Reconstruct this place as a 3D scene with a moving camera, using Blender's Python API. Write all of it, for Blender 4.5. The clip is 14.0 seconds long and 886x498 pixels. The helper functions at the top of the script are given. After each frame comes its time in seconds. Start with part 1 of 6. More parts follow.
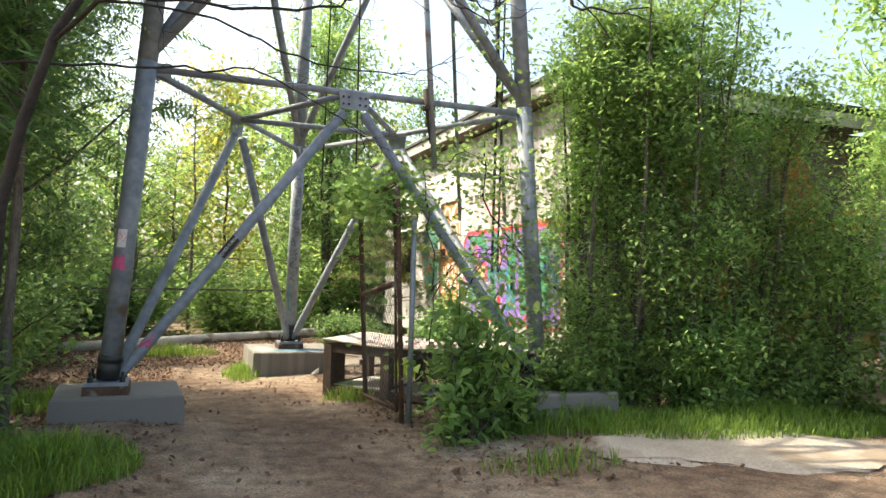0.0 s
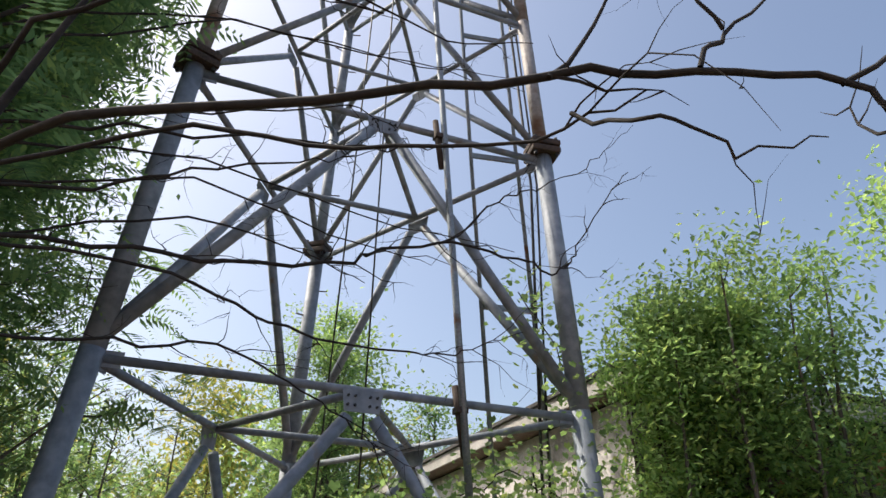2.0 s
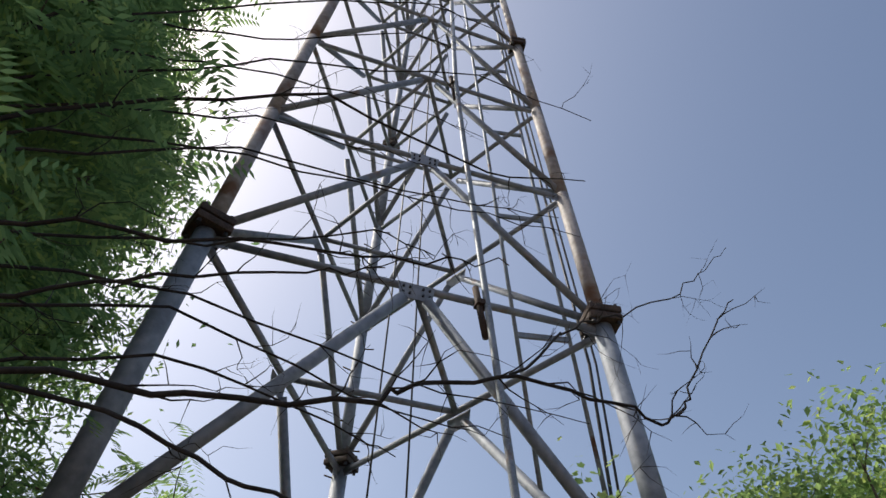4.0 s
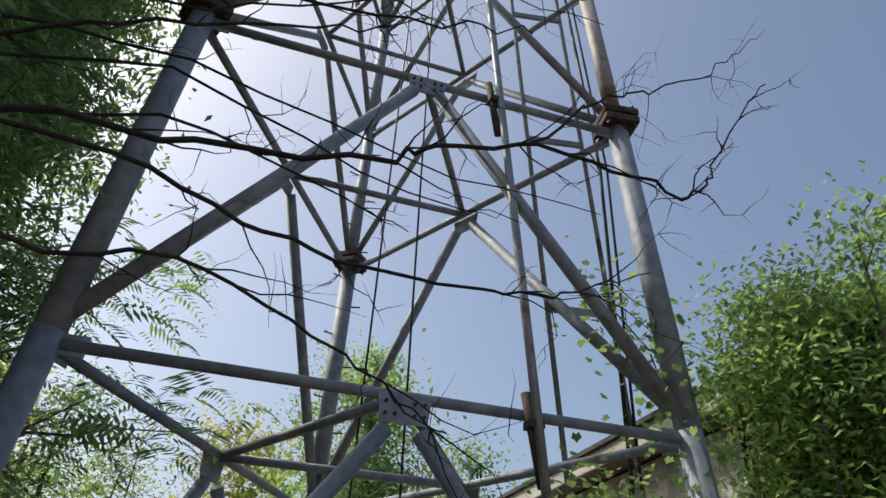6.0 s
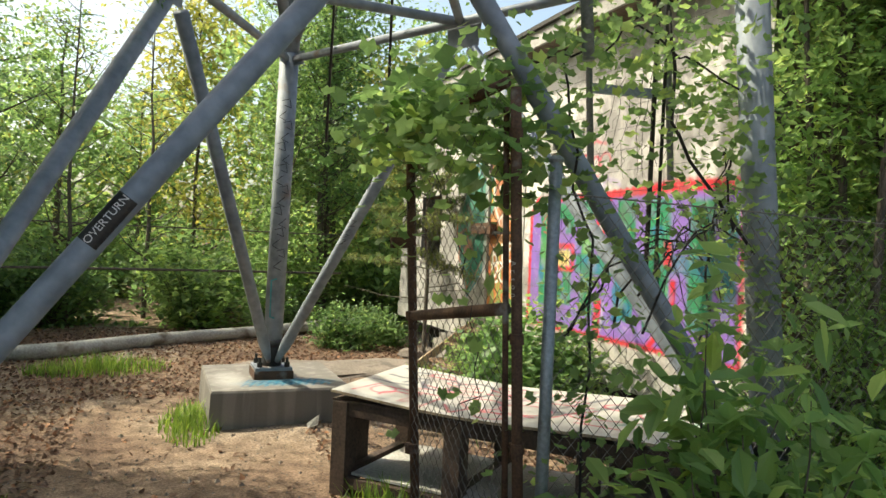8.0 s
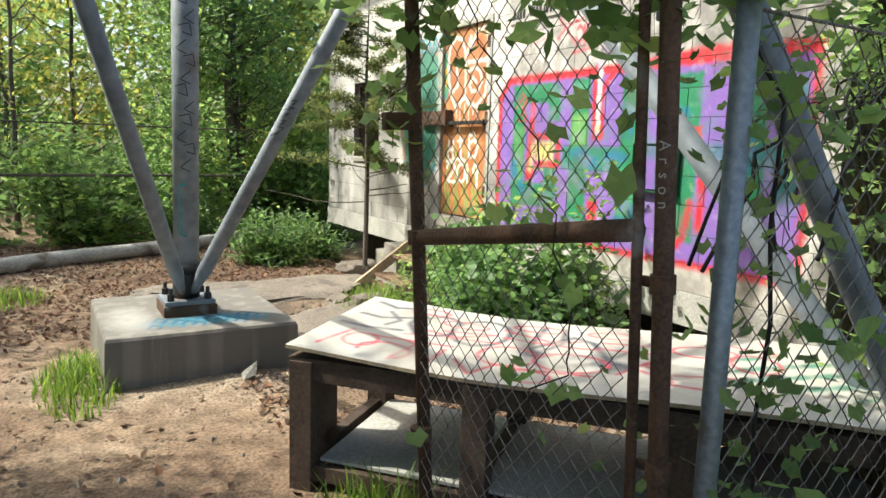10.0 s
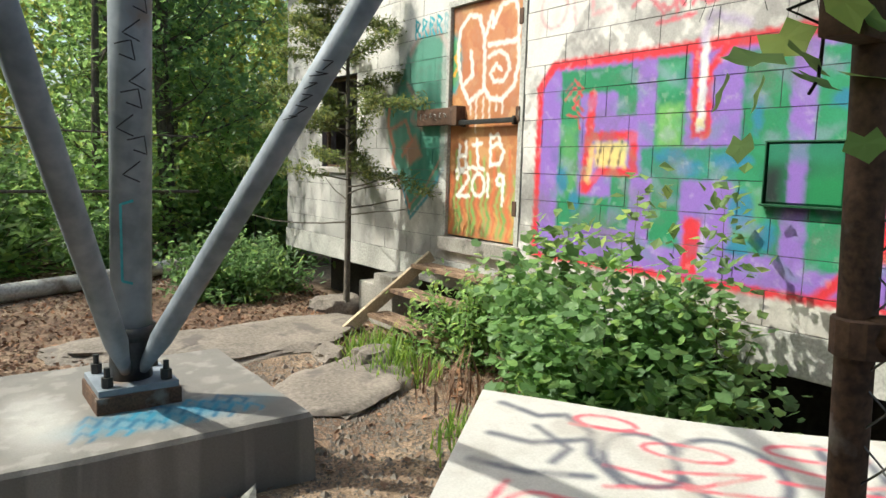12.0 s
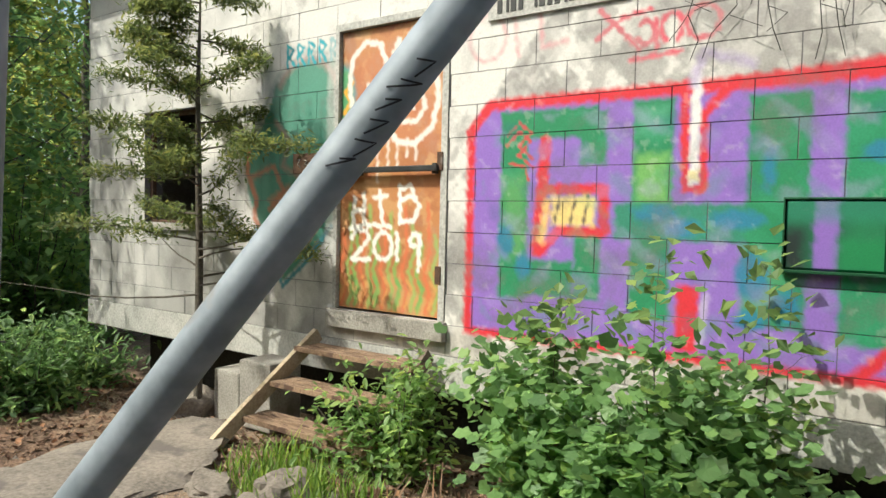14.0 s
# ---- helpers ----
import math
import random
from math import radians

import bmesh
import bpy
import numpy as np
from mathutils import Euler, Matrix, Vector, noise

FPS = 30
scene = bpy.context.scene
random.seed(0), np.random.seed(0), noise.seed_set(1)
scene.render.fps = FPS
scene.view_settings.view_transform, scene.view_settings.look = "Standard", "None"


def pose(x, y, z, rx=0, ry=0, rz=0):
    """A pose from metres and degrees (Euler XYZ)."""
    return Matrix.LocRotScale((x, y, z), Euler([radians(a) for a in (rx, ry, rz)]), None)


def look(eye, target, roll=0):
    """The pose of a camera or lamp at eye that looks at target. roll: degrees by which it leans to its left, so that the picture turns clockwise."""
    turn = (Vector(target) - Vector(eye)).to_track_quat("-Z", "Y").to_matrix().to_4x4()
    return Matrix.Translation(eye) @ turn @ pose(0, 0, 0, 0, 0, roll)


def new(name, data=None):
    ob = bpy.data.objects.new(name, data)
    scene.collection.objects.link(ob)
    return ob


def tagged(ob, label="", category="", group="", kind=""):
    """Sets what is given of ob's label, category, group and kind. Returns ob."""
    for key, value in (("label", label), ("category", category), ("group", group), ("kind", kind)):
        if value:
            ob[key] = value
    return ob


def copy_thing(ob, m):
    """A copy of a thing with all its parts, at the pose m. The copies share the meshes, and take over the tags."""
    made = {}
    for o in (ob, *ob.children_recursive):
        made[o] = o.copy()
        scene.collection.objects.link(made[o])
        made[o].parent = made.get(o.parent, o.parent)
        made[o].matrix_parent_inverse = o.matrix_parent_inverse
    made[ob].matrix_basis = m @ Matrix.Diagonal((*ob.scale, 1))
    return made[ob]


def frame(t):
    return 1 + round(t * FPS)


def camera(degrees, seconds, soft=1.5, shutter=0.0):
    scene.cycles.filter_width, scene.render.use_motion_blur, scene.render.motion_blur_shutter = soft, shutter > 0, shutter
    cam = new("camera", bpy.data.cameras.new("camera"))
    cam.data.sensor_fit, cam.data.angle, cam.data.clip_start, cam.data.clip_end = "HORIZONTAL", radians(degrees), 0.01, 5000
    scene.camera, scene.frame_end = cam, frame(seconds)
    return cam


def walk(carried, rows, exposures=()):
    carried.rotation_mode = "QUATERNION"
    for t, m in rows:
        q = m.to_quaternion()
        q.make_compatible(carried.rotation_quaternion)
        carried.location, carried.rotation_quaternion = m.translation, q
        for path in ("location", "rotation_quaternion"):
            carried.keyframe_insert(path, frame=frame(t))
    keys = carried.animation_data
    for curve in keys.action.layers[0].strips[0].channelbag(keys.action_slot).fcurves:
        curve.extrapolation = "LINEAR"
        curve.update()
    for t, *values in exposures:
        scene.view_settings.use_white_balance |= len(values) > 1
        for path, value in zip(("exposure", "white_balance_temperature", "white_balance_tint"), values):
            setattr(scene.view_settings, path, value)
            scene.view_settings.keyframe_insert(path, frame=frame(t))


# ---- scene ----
cam = camera(65.7, 14.0, soft=1.5)
PATH = [
    (0, (0.104, 0.398, 1.413), (0.844, 2.254, 1.497), 1.6),
    (0.5, (0.125, 0.884, 1.502), (0.864, 2.735, 1.67), 1.7),
    (1, (0.217, 1.262, 1.607), (0.925, 3.054, 2.146), 1.4),
    (1.5, (0.326, 1.659, 1.689), (0.989, 3.376, 2.471), 1.6),
    (2, (0.471, 2.063, 1.735), (1.1, 3.71, 2.679), 1.6),
    (2.5, (0.556, 2.396, 1.796), (1.145, 3.946, 2.915), 2.0),
    (3, (0.563, 2.736, 1.838), (1.088, 4.148, 3.153), 1.1),
    (3.2, (0.607, 2.873, 1.862), (1.102, 4.244, 3.232), 1.0),
    (5.3, (0.85, 3.3, 1.93), (1.174, 4.575, 3.436), 2.93),
    (5.5, (0.85, 3.33, 1.91), (1.218, 4.718, 3.302), 3.62),
    (6, (0.802, 3.409, 1.808), (1.302, 5.01, 2.896), 2.9),
    (6.5, (0.786, 3.493, 1.776), (1.42, 5.254, 2.479), 2.8),
    (7, (0.841, 3.584, 1.636), (1.529, 5.395, 2.134), 2.5),
    (7.5, (0.792, 3.89, 1.6), (1.53, 5.739, 1.789), 2.4),
    (8, (0.777, 4.234, 1.605), (1.548, 6.08, 1.596), 2.6),
    (8.2, (0.77, 4.439, 1.604), (1.586, 6.264, 1.561), 2.8),
    (10.3, (1.022, 5.933, 1.505), (2.027, 7.636, 1.21), 1.8),
    (10.5, (1.069, 6.111, 1.495), (2.068, 7.82, 1.209), 1.9),
    (11, (1.15, 6.641, 1.441), (2.193, 8.325, 1.165), 1.7),
    (11.5, (1.151, 7.091, 1.413), (2.26, 8.737, 1.162), 1.8),
    (12, (1.127, 7.498, 1.411), (2.313, 9.091, 1.176), 1.7),
    (12.5, (1.139, 7.945, 1.409), (2.45, 9.442, 1.203), 1.8),
    (13, (1.115, 8.341, 1.427), (2.562, 9.71, 1.25), 1.7),
    (13.5, (1.175, 8.668, 1.438), (2.735, 9.91, 1.292), 1.5),
    (14, (1.192, 8.958, 1.467), (2.826, 10.107, 1.382), 1.3),
]
EXPOSURES = [(0, 1.65, 7400, 4), (1, 1.1, 7200, 6), (2, 0.6, 6700, 10), (3, 0.3, 6600, 10), (5.5, 0.15, 6500, 9), (6.5, 0.25, 6800, 6), (7.5, 0.7, 7200, 2), (8.2, 1.15, 7300, 0), (10.5, 1.2, 6400, 1), (12.5, 0.85, 6300, 0), (14, 0.8, 6400, 0)]
walk(cam, [(t, look(eye, target, roll)) for t, eye, target, roll in PATH], EXPOSURES)

# ---- world and light ----
world = bpy.data.worlds.new("sky_world")
scene.world = world
world.use_nodes = True
wn = world.node_tree.nodes
wl = world.node_tree.links
sky = wn.new("ShaderNodeTexSky")
sky.sky_type = "NISHITA"
sky.sun_disc = False
SUN_ELEV, SUN_AZ = 51.0, 303.0  # degrees; azimuth clockwise from +y
sky.sun_elevation, sky.sun_rotation = radians(SUN_ELEV), radians(SUN_AZ)
sky.air_density, sky.dust_density, sky.ozone_density = 1.0, 4.5, 1.2
wn["Background"].inputs["Strength"].default_value = 0.15
wl.new(sky.outputs[0], wn["Background"].inputs[0])
sun_data = bpy.data.lights.new("sun", "SUN")
sun_data.energy, sun_data.angle, sun_data.color = 2.9, radians(0.6), (1.0, 0.94, 0.84)
sun = new("sun", sun_data)
sun_dir = Vector((math.sin(radians(SUN_AZ)) * math.cos(radians(SUN_ELEV)), math.cos(radians(SUN_AZ)) * math.cos(radians(SUN_ELEV)), math.sin(radians(SUN_ELEV))))
sun.matrix_world = look(sun_dir * 60, (0, 0, 0))


# ---- materials ----
def mat(name, rough=0.7, metal=0.0):
    m = bpy.data.materials.new(name)
    m.use_nodes = True
    b = m.node_tree.nodes["Principled BSDF"]
    b.inputs["Roughness"].default_value, b.inputs["Metallic"].default_value = rough, metal
    return m, m.node_tree.nodes, m.node_tree.links, b


def ramp(n, stops):
    r = n.new("ShaderNodeValToRGB")
    e = r.color_ramp.elements
    while len(e) < len(stops):
        e.new(0.5)
    for el, (p, c) in zip(e, stops):
        el.position, el.color = p, (*c, 1)
    return r


def surface(name, dark, light, scale=3.0, fine=60.0, rough=0.8, metal=0.0, bump=0.3, spots=None, spot_scale=5.0, spot_at=(0.58, 0.68), local=False, stretch=(1, 1, 1)):
    """Two scales of noise between two colours, an optional layer of stains, and a fine bump."""
    m, n, l, b = mat(name, rough, metal)
    co = n.new("ShaderNodeTexCoord")
    mp = n.new("ShaderNodeMapping")
    mp.inputs["Scale"].default_value = stretch
    l.new(co.outputs["Object"], mp.inputs[0])
    a, f = n.new("ShaderNodeTexNoise"), n.new("ShaderNodeTexNoise")
    a.inputs["Scale"].default_value, a.inputs["Detail"].default_value = scale, 6
    f.inputs["Scale"].default_value, f.inputs["Detail"].default_value = fine, 4
    for t in (a, f):
        l.new(mp.outputs[0], t.inputs["Vector"])
    add = n.new("ShaderNodeMath")
    add.operation = "ADD"
    l.new(a.outputs["Fac"], add.inputs[0])
    l.new(f.outputs["Fac"], add.inputs[1])
    half = n.new("ShaderNodeMath")
    half.operation = "MULTIPLY"
    half.inputs[1].default_value = 0.5
    l.new(add.outputs[0], half.inputs[0])
    r = ramp(n, [(0.38, dark), (0.62, light)])
    l.new(half.outputs[0], r.inputs[0])
    col = r.outputs[0]
    if spots:
        s = n.new("ShaderNodeTexNoise")
        s.inputs["Scale"].default_value, s.inputs["Detail"].default_value = spot_scale, 8
        l.new(mp.outputs[0], s.inputs["Vector"])
        k = ramp(n, [(spot_at[0], (0, 0, 0)), (spot_at[1], (1, 1, 1))])
        l.new(s.outputs["Fac"], k.inputs[0])
        mx = n.new("ShaderNodeMix")
        mx.data_type = "RGBA"
        l.new(k.outputs[0], mx.inputs["Factor"])
        l.new(col, mx.inputs["A"])
        mx.inputs["B"].default_value = (*spots, 1)
        col = mx.outputs["Result"]
    l.new(col, b.inputs["Base Color"])
    if bump:
        bp = n.new("ShaderNodeBump")
        bp.inputs["Strength"].default_value, bp.inputs["Distance"].default_value = bump, 0.01
        l.new(half.outputs[0], bp.inputs["Height"])
        l.new(bp.outputs[0], b.inputs["Normal"])
    return m


def painted(name, rough=0.75, grime=(0.16, 0.15, 0.13), amount=0.5, grain=90.0, bump=0.12):
    """Pigment held by the mesh, with grain and weathering over it."""
    m, n, l, b = mat(name, rough)
    at = n.new("ShaderNodeAttribute")
    at.attribute_name = "pigment"
    co = n.new("ShaderNodeTexCoord")
    geo = n.new("ShaderNodeNewGeometry")
    big, fine = n.new("ShaderNodeTexNoise"), n.new("ShaderNodeTexNoise")
    big.inputs["Scale"].default_value, big.inputs["Detail"].default_value, big.inputs["Roughness"].default_value = 2.2, 9, 0.7
    fine.inputs["Scale"].default_value, fine.inputs["Detail"].default_value = grain, 5
    l.new(geo.outputs["Position"], big.inputs["Vector"])
    l.new(geo.outputs["Position"], fine.inputs["Vector"])
    k = ramp(n, [(0.52, (0, 0, 0)), (0.72, (amount, amount, amount))])
    l.new(big.outputs["Fac"], k.inputs[0])
    mx = n.new("ShaderNodeMix")
    mx.data_type = "RGBA"
    l.new(k.outputs[0], mx.inputs["Factor"])
    l.new(at.outputs["Color"], mx.inputs["A"])
    mx.inputs["B"].default_value = (*grime, 1)
    v = n.new("ShaderNodeHueSaturation")
    rm = n.new("ShaderNodeMapRange")
    rm.inputs[1].default_value, rm.inputs[2].default_value, rm.inputs[3].default_value, rm.inputs[4].default_value = 0.3, 0.7, 0.91, 1.07
    l.new(fine.outputs["Fac"], rm.inputs[0])
    l.new(rm.outputs[0], v.inputs["Value"])
    l.new(mx.outputs["Result"], v.inputs["Color"])
    l.new(v.outputs[0], b.inputs["Base Color"])
    bp = n.new("ShaderNodeBump")
    bp.inputs["Strength"].default_value, bp.inputs["Distance"].default_value = bump, 0.006
    l.new(fine.outputs["Fac"], bp.inputs["Height"])
    l.new(bp.outputs[0], b.inputs["Normal"])
    return m


def leafy(name, dark, light, rough=0.5, trans=0.45):
    """Leaves, each its own shade, that let light through."""
    m, n, l, b = mat(name, rough)
    geo = n.new("ShaderNodeNewGeometry")
    r = ramp(n, [(0.0, dark), (0.85, light), (1.0, (light[0] * 1.5, light[1] * 1.25, light[2]))])
    l.new(geo.outputs["Random Per Island"], r.inputs[0])
    l.new(r.outputs[0], b.inputs["Base Color"])
    tr = n.new("ShaderNodeBsdfTranslucent")
    hs = n.new("ShaderNodeHueSaturation")
    hs.inputs["Hue"].default_value, hs.inputs["Saturation"].default_value, hs.inputs["Value"].default_value = 0.487, 1.0, 2.0
    l.new(r.outputs[0], hs.inputs["Color"])
    l.new(hs.outputs[0], tr.inputs["Color"])
    mx = n.new("ShaderNodeMixShader")
    mx.inputs[0].default_value = trans
    l.new(b.outputs[0], mx.inputs[1])
    l.new(tr.outputs[0], mx.inputs[2])
    l.new(mx.outputs[0], n["Material Output"].inputs["Surface"])
    return m


M_STEEL = surface("galvanised_steel", (0.155, 0.178, 0.21), (0.27, 0.30, 0.345), 4, 14, 0.62, 0.12, 0.05, spots=(0.16, 0.11, 0.08), spot_scale=3.5, spot_at=(0.64, 0.74))
M_STEEL_OLD = surface("rusted_leg_steel", (0.19, 0.17, 0.16), (0.33, 0.31, 0.30), 3, 16, 0.65, 0.2, 0.06, spots=(0.15, 0.085, 0.055), spot_scale=2.5, spot_at=(0.52, 0.66))
M_BLACK = surface("black_bitumen", (0.012, 0.012, 0.013), (0.035, 0.034, 0.033), 12, 60, 0.5)
M_RUST = surface("rust_brown", (0.055, 0.03, 0.02), (0.14, 0.075, 0.045), 9, 90, 0.85, 0.1, 0.3, spots=(0.22, 0.19, 0.17), spot_scale=8, spot_at=(0.6, 0.7))
M_GALV = surface("grey_pipe", (0.17, 0.19, 0.21), (0.30, 0.33, 0.36), 5, 60, 0.5, 0.4, 0.1, spots=(0.15, 0.08, 0.05), spot_scale=4, spot_at=(0.6, 0.7))
M_WIRE = surface("weathered_wire", (0.10, 0.09, 0.085), (0.24, 0.22, 0.20), 20, 80, 0.6, 0.4, 0)
M_CONC = surface("weathered_concrete", (0.22, 0.20, 0.18), (0.42, 0.39, 0.35), 2.5, 70, 0.9, 0, 0.35, spots=(0.14, 0.12, 0.10), spot_scale=2, spot_at=(0.55, 0.7))
M_MORTAR = surface("painted_mortar", (0.08, 0.075, 0.09), (0.22, 0.20, 0.22), 6, 80, 0.95)
# near-black: shade under the building put into the colour; the ceiling shares it
M_SHADE_DARK = surface("interior_and_gap_shade", (0.015, 0.014, 0.013), (0.04, 0.038, 0.035), 3, 30, 0.95)
M_WOOD = surface("grey_timber", (0.09, 0.065, 0.05), (0.22, 0.17, 0.13), 5, 60, 0.85, 0, 0.4, stretch=(1, 8, 8))
M_WOOD_BARE = surface("bare_timber", (0.30, 0.22, 0.14), (0.50, 0.40, 0.28), 5, 60, 0.8, 0, 0.4)
M_BENCH = surface("dark_brown_wood", (0.035, 0.022, 0.016), (0.10, 0.065, 0.048), 5, 50, 0.7, 0, 0.3)
M_BARK = surface("bark", (0.05, 0.042, 0.034), (0.16, 0.135, 0.11), 9, 50, 0.95, 0, 0.8, stretch=(3, 3, 0.6))
M_TWIG = surface("dark_twig", (0.010, 0.008, 0.007), (0.03, 0.025, 0.022), 9, 40, 0.9, 0, 0.3)
M_ROCK = surface("ledge_rock", (0.12, 0.10, 0.085), (0.26, 0.22, 0.185), 2.2, 45, 0.92, 0, 0.7, spots=(0.12, 0.10, 0.09), spot_scale=4, spot_at=(0.58, 0.66))
M_PAINT = painted("painted_block", grime=(0.13, 0.12, 0.115), amount=0.75)
M_PAINT_CLEAN = painted("painted_board", 0.55, (0.35, 0.32, 0.28), 0.35, 140, 0.1)
M_TRIM = surface("weathered_white_trim", (0.30, 0.29, 0.27), (0.55, 0.53, 0.50), 3, 50, 0.8)
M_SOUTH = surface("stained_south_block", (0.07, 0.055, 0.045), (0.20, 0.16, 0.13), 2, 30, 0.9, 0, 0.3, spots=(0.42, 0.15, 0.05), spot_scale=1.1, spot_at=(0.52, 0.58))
M_SHINGLE = surface("dark_shingle", (0.04, 0.038, 0.036), (0.10, 0.095, 0.09), 6, 60, 0.95)
M_GREEN = leafy("leaf_mid", (0.075, 0.14, 0.045), (0.19, 0.29, 0.095), trans=0.55)
M_DEEP = leafy("leaf_deep", (0.06, 0.12, 0.042), (0.15, 0.25, 0.09), trans=0.55)
M_LIGHT = leafy("leaf_light", (0.095, 0.185, 0.055), (0.225, 0.345, 0.115), trans=0.55)
M_BUSH = leafy("leaf_bramble", (0.085, 0.165, 0.06), (0.17, 0.30, 0.10), trans=0.4)
M_YELLOW = leafy("leaf_spring", (0.16, 0.19, 0.04), (0.30, 0.31, 0.08), trans=0.5)
M_GRASS = leafy("grass_blade", (0.07, 0.14, 0.02), (0.17, 0.27, 0.045), 0.55, 0.4)
M_DRY = leafy("dead_leaf", (0.075, 0.042, 0.027), (0.21, 0.125, 0.08), 0.85, 0.1)


# ---- building tools ----
def mesh_object(name, verts, faces, material, parent=None, smooth=False):
    me = bpy.data.meshes.new(name)
    me.from_pydata([tuple(v) for v in verts], [], faces)
    if smooth:
        me.polygons.foreach_set("use_smooth", [True] * len(me.polygons))
    if material:
        me.materials.append(material)
    ob = new(name, me)
    if parent:
        ob.parent = parent
    return ob


def part(name, bm, material, parent=None, label="", smooth=False):
    me = bpy.data.meshes.new(name)
    bmesh.ops.recalc_face_normals(bm, faces=bm.faces)
    bm.to_mesh(me)
    bm.free()
    if smooth:
        me.polygons.foreach_set("use_smooth", [True] * len(me.polygons))
        me.set_sharp_from_angle(angle=radians(40))
    me.materials.append(material)
    ob = new(name, me)
    if parent:
        ob.parent = parent
    return tagged(ob, label)


def thing(name, label, category, group="", kind=""):
    return tagged(new(name), label, category, group, kind)


def add_box(bm, lo, hi, bevel=0.0, m=None):
    c = [(a + b) / 2 for a, b in zip(lo, hi)]
    s = [abs(b - a) for a, b in zip(lo, hi)]
    r = bmesh.ops.create_cube(bm, size=1.0, matrix=Matrix.Translation(c) @ Matrix.Diagonal((*s, 1)))
    vs = r["verts"]
    if bevel:
        es = list({e for v in vs for e in v.link_edges})
        out = bmesh.ops.bevel(bm, geom=es, offset=bevel, segments=2, affect="EDGES", profile=0.7)
        vs = list({v for f in out["faces"] for v in f.verts} | {v for v in vs if v.is_valid})
    if m is not None:
        bmesh.ops.transform(bm, matrix=m, verts=[v for v in vs if v.is_valid])
    return vs


def box(lo, hi, bevel=0.0, m=None):
    bm = bmesh.new()
    add_box(bm, lo, hi, bevel, m)
    return bm


def tube_data(points, radii, sides=8, caps=True):
    """Vertices and faces of a pipe along points."""
    P = [Vector(p) for p in points]
    verts, faces = [], []
    prev = None
    for i, p in enumerate(P):
        d = (P[min(i + 1, len(P) - 1)] - P[max(i - 1, 0)]).normalized()
        if prev is None:
            u = d.cross(Vector((0, 0, 1)))
            if u.length < 0.05:
                u = d.cross(Vector((1, 0, 0)))
        else:
            u = prev - d * prev.dot(d)
        u.normalize()
        prev = u
        w = d.cross(u)
        r = radii[i] if hasattr(radii, "__len__") else radii
        for k in range(sides):
            a = 2 * math.pi * k / sides
            verts.append(p + u * (r * math.cos(a)) + w * (r * math.sin(a)))
    for i in range(len(P) - 1):
        for k in range(sides):
            a, b = i * sides + k, i * sides + (k + 1) % sides
            faces.append((a, b, b + sides, a + sides))
    if caps:
        faces.append(tuple(range(sides))[::-1])
        faces.append(tuple(range((len(P) - 1) * sides, len(P) * sides)))
    return verts, faces


def tube(name, points, radii, material, parent=None, sides=12, label=""):
    v, f = tube_data(points, radii, sides)
    return tagged(mesh_object(name, v, f, material, parent, True), label)


def tubes(name, runs, material, parent=None, sides=6):
    """Many pipes in one mesh: runs of (points, radii)."""
    V, F = [], []
    for pts, r in runs:
        v, f = tube_data(pts, r, sides, False)
        o = len(V)
        V += v
        F += [tuple(i + o for i in q) for q in f]
    return mesh_object(name, V, F, material, parent, True)


def fast_mesh(name, verts, quads, material, parent=None):
    """A mesh of quads from numpy arrays."""
    me = bpy.data.meshes.new(name)
    nv, nq = len(verts), len(quads)
    me.vertices.add(nv)
    me.vertices.foreach_set("co", np.asarray(verts, dtype=np.float32).ravel())
    me.loops.add(nq * 4)
    me.loops.foreach_set("vertex_index", np.asarray(quads, dtype=np.int32).ravel())
    me.polygons.add(nq)
    me.polygons.foreach_set("loop_start", np.arange(0, nq * 4, 4, dtype=np.int32))
    me.polygons.foreach_set("loop_total", np.full(nq, 4, dtype=np.int32))
    me.polygons.foreach_set("use_smooth", [False] * nq)
    me.update()
    me.validate()
    me.materials.append(material)
    ob = new(name, me)
    if parent:
        ob.parent = parent
    return ob


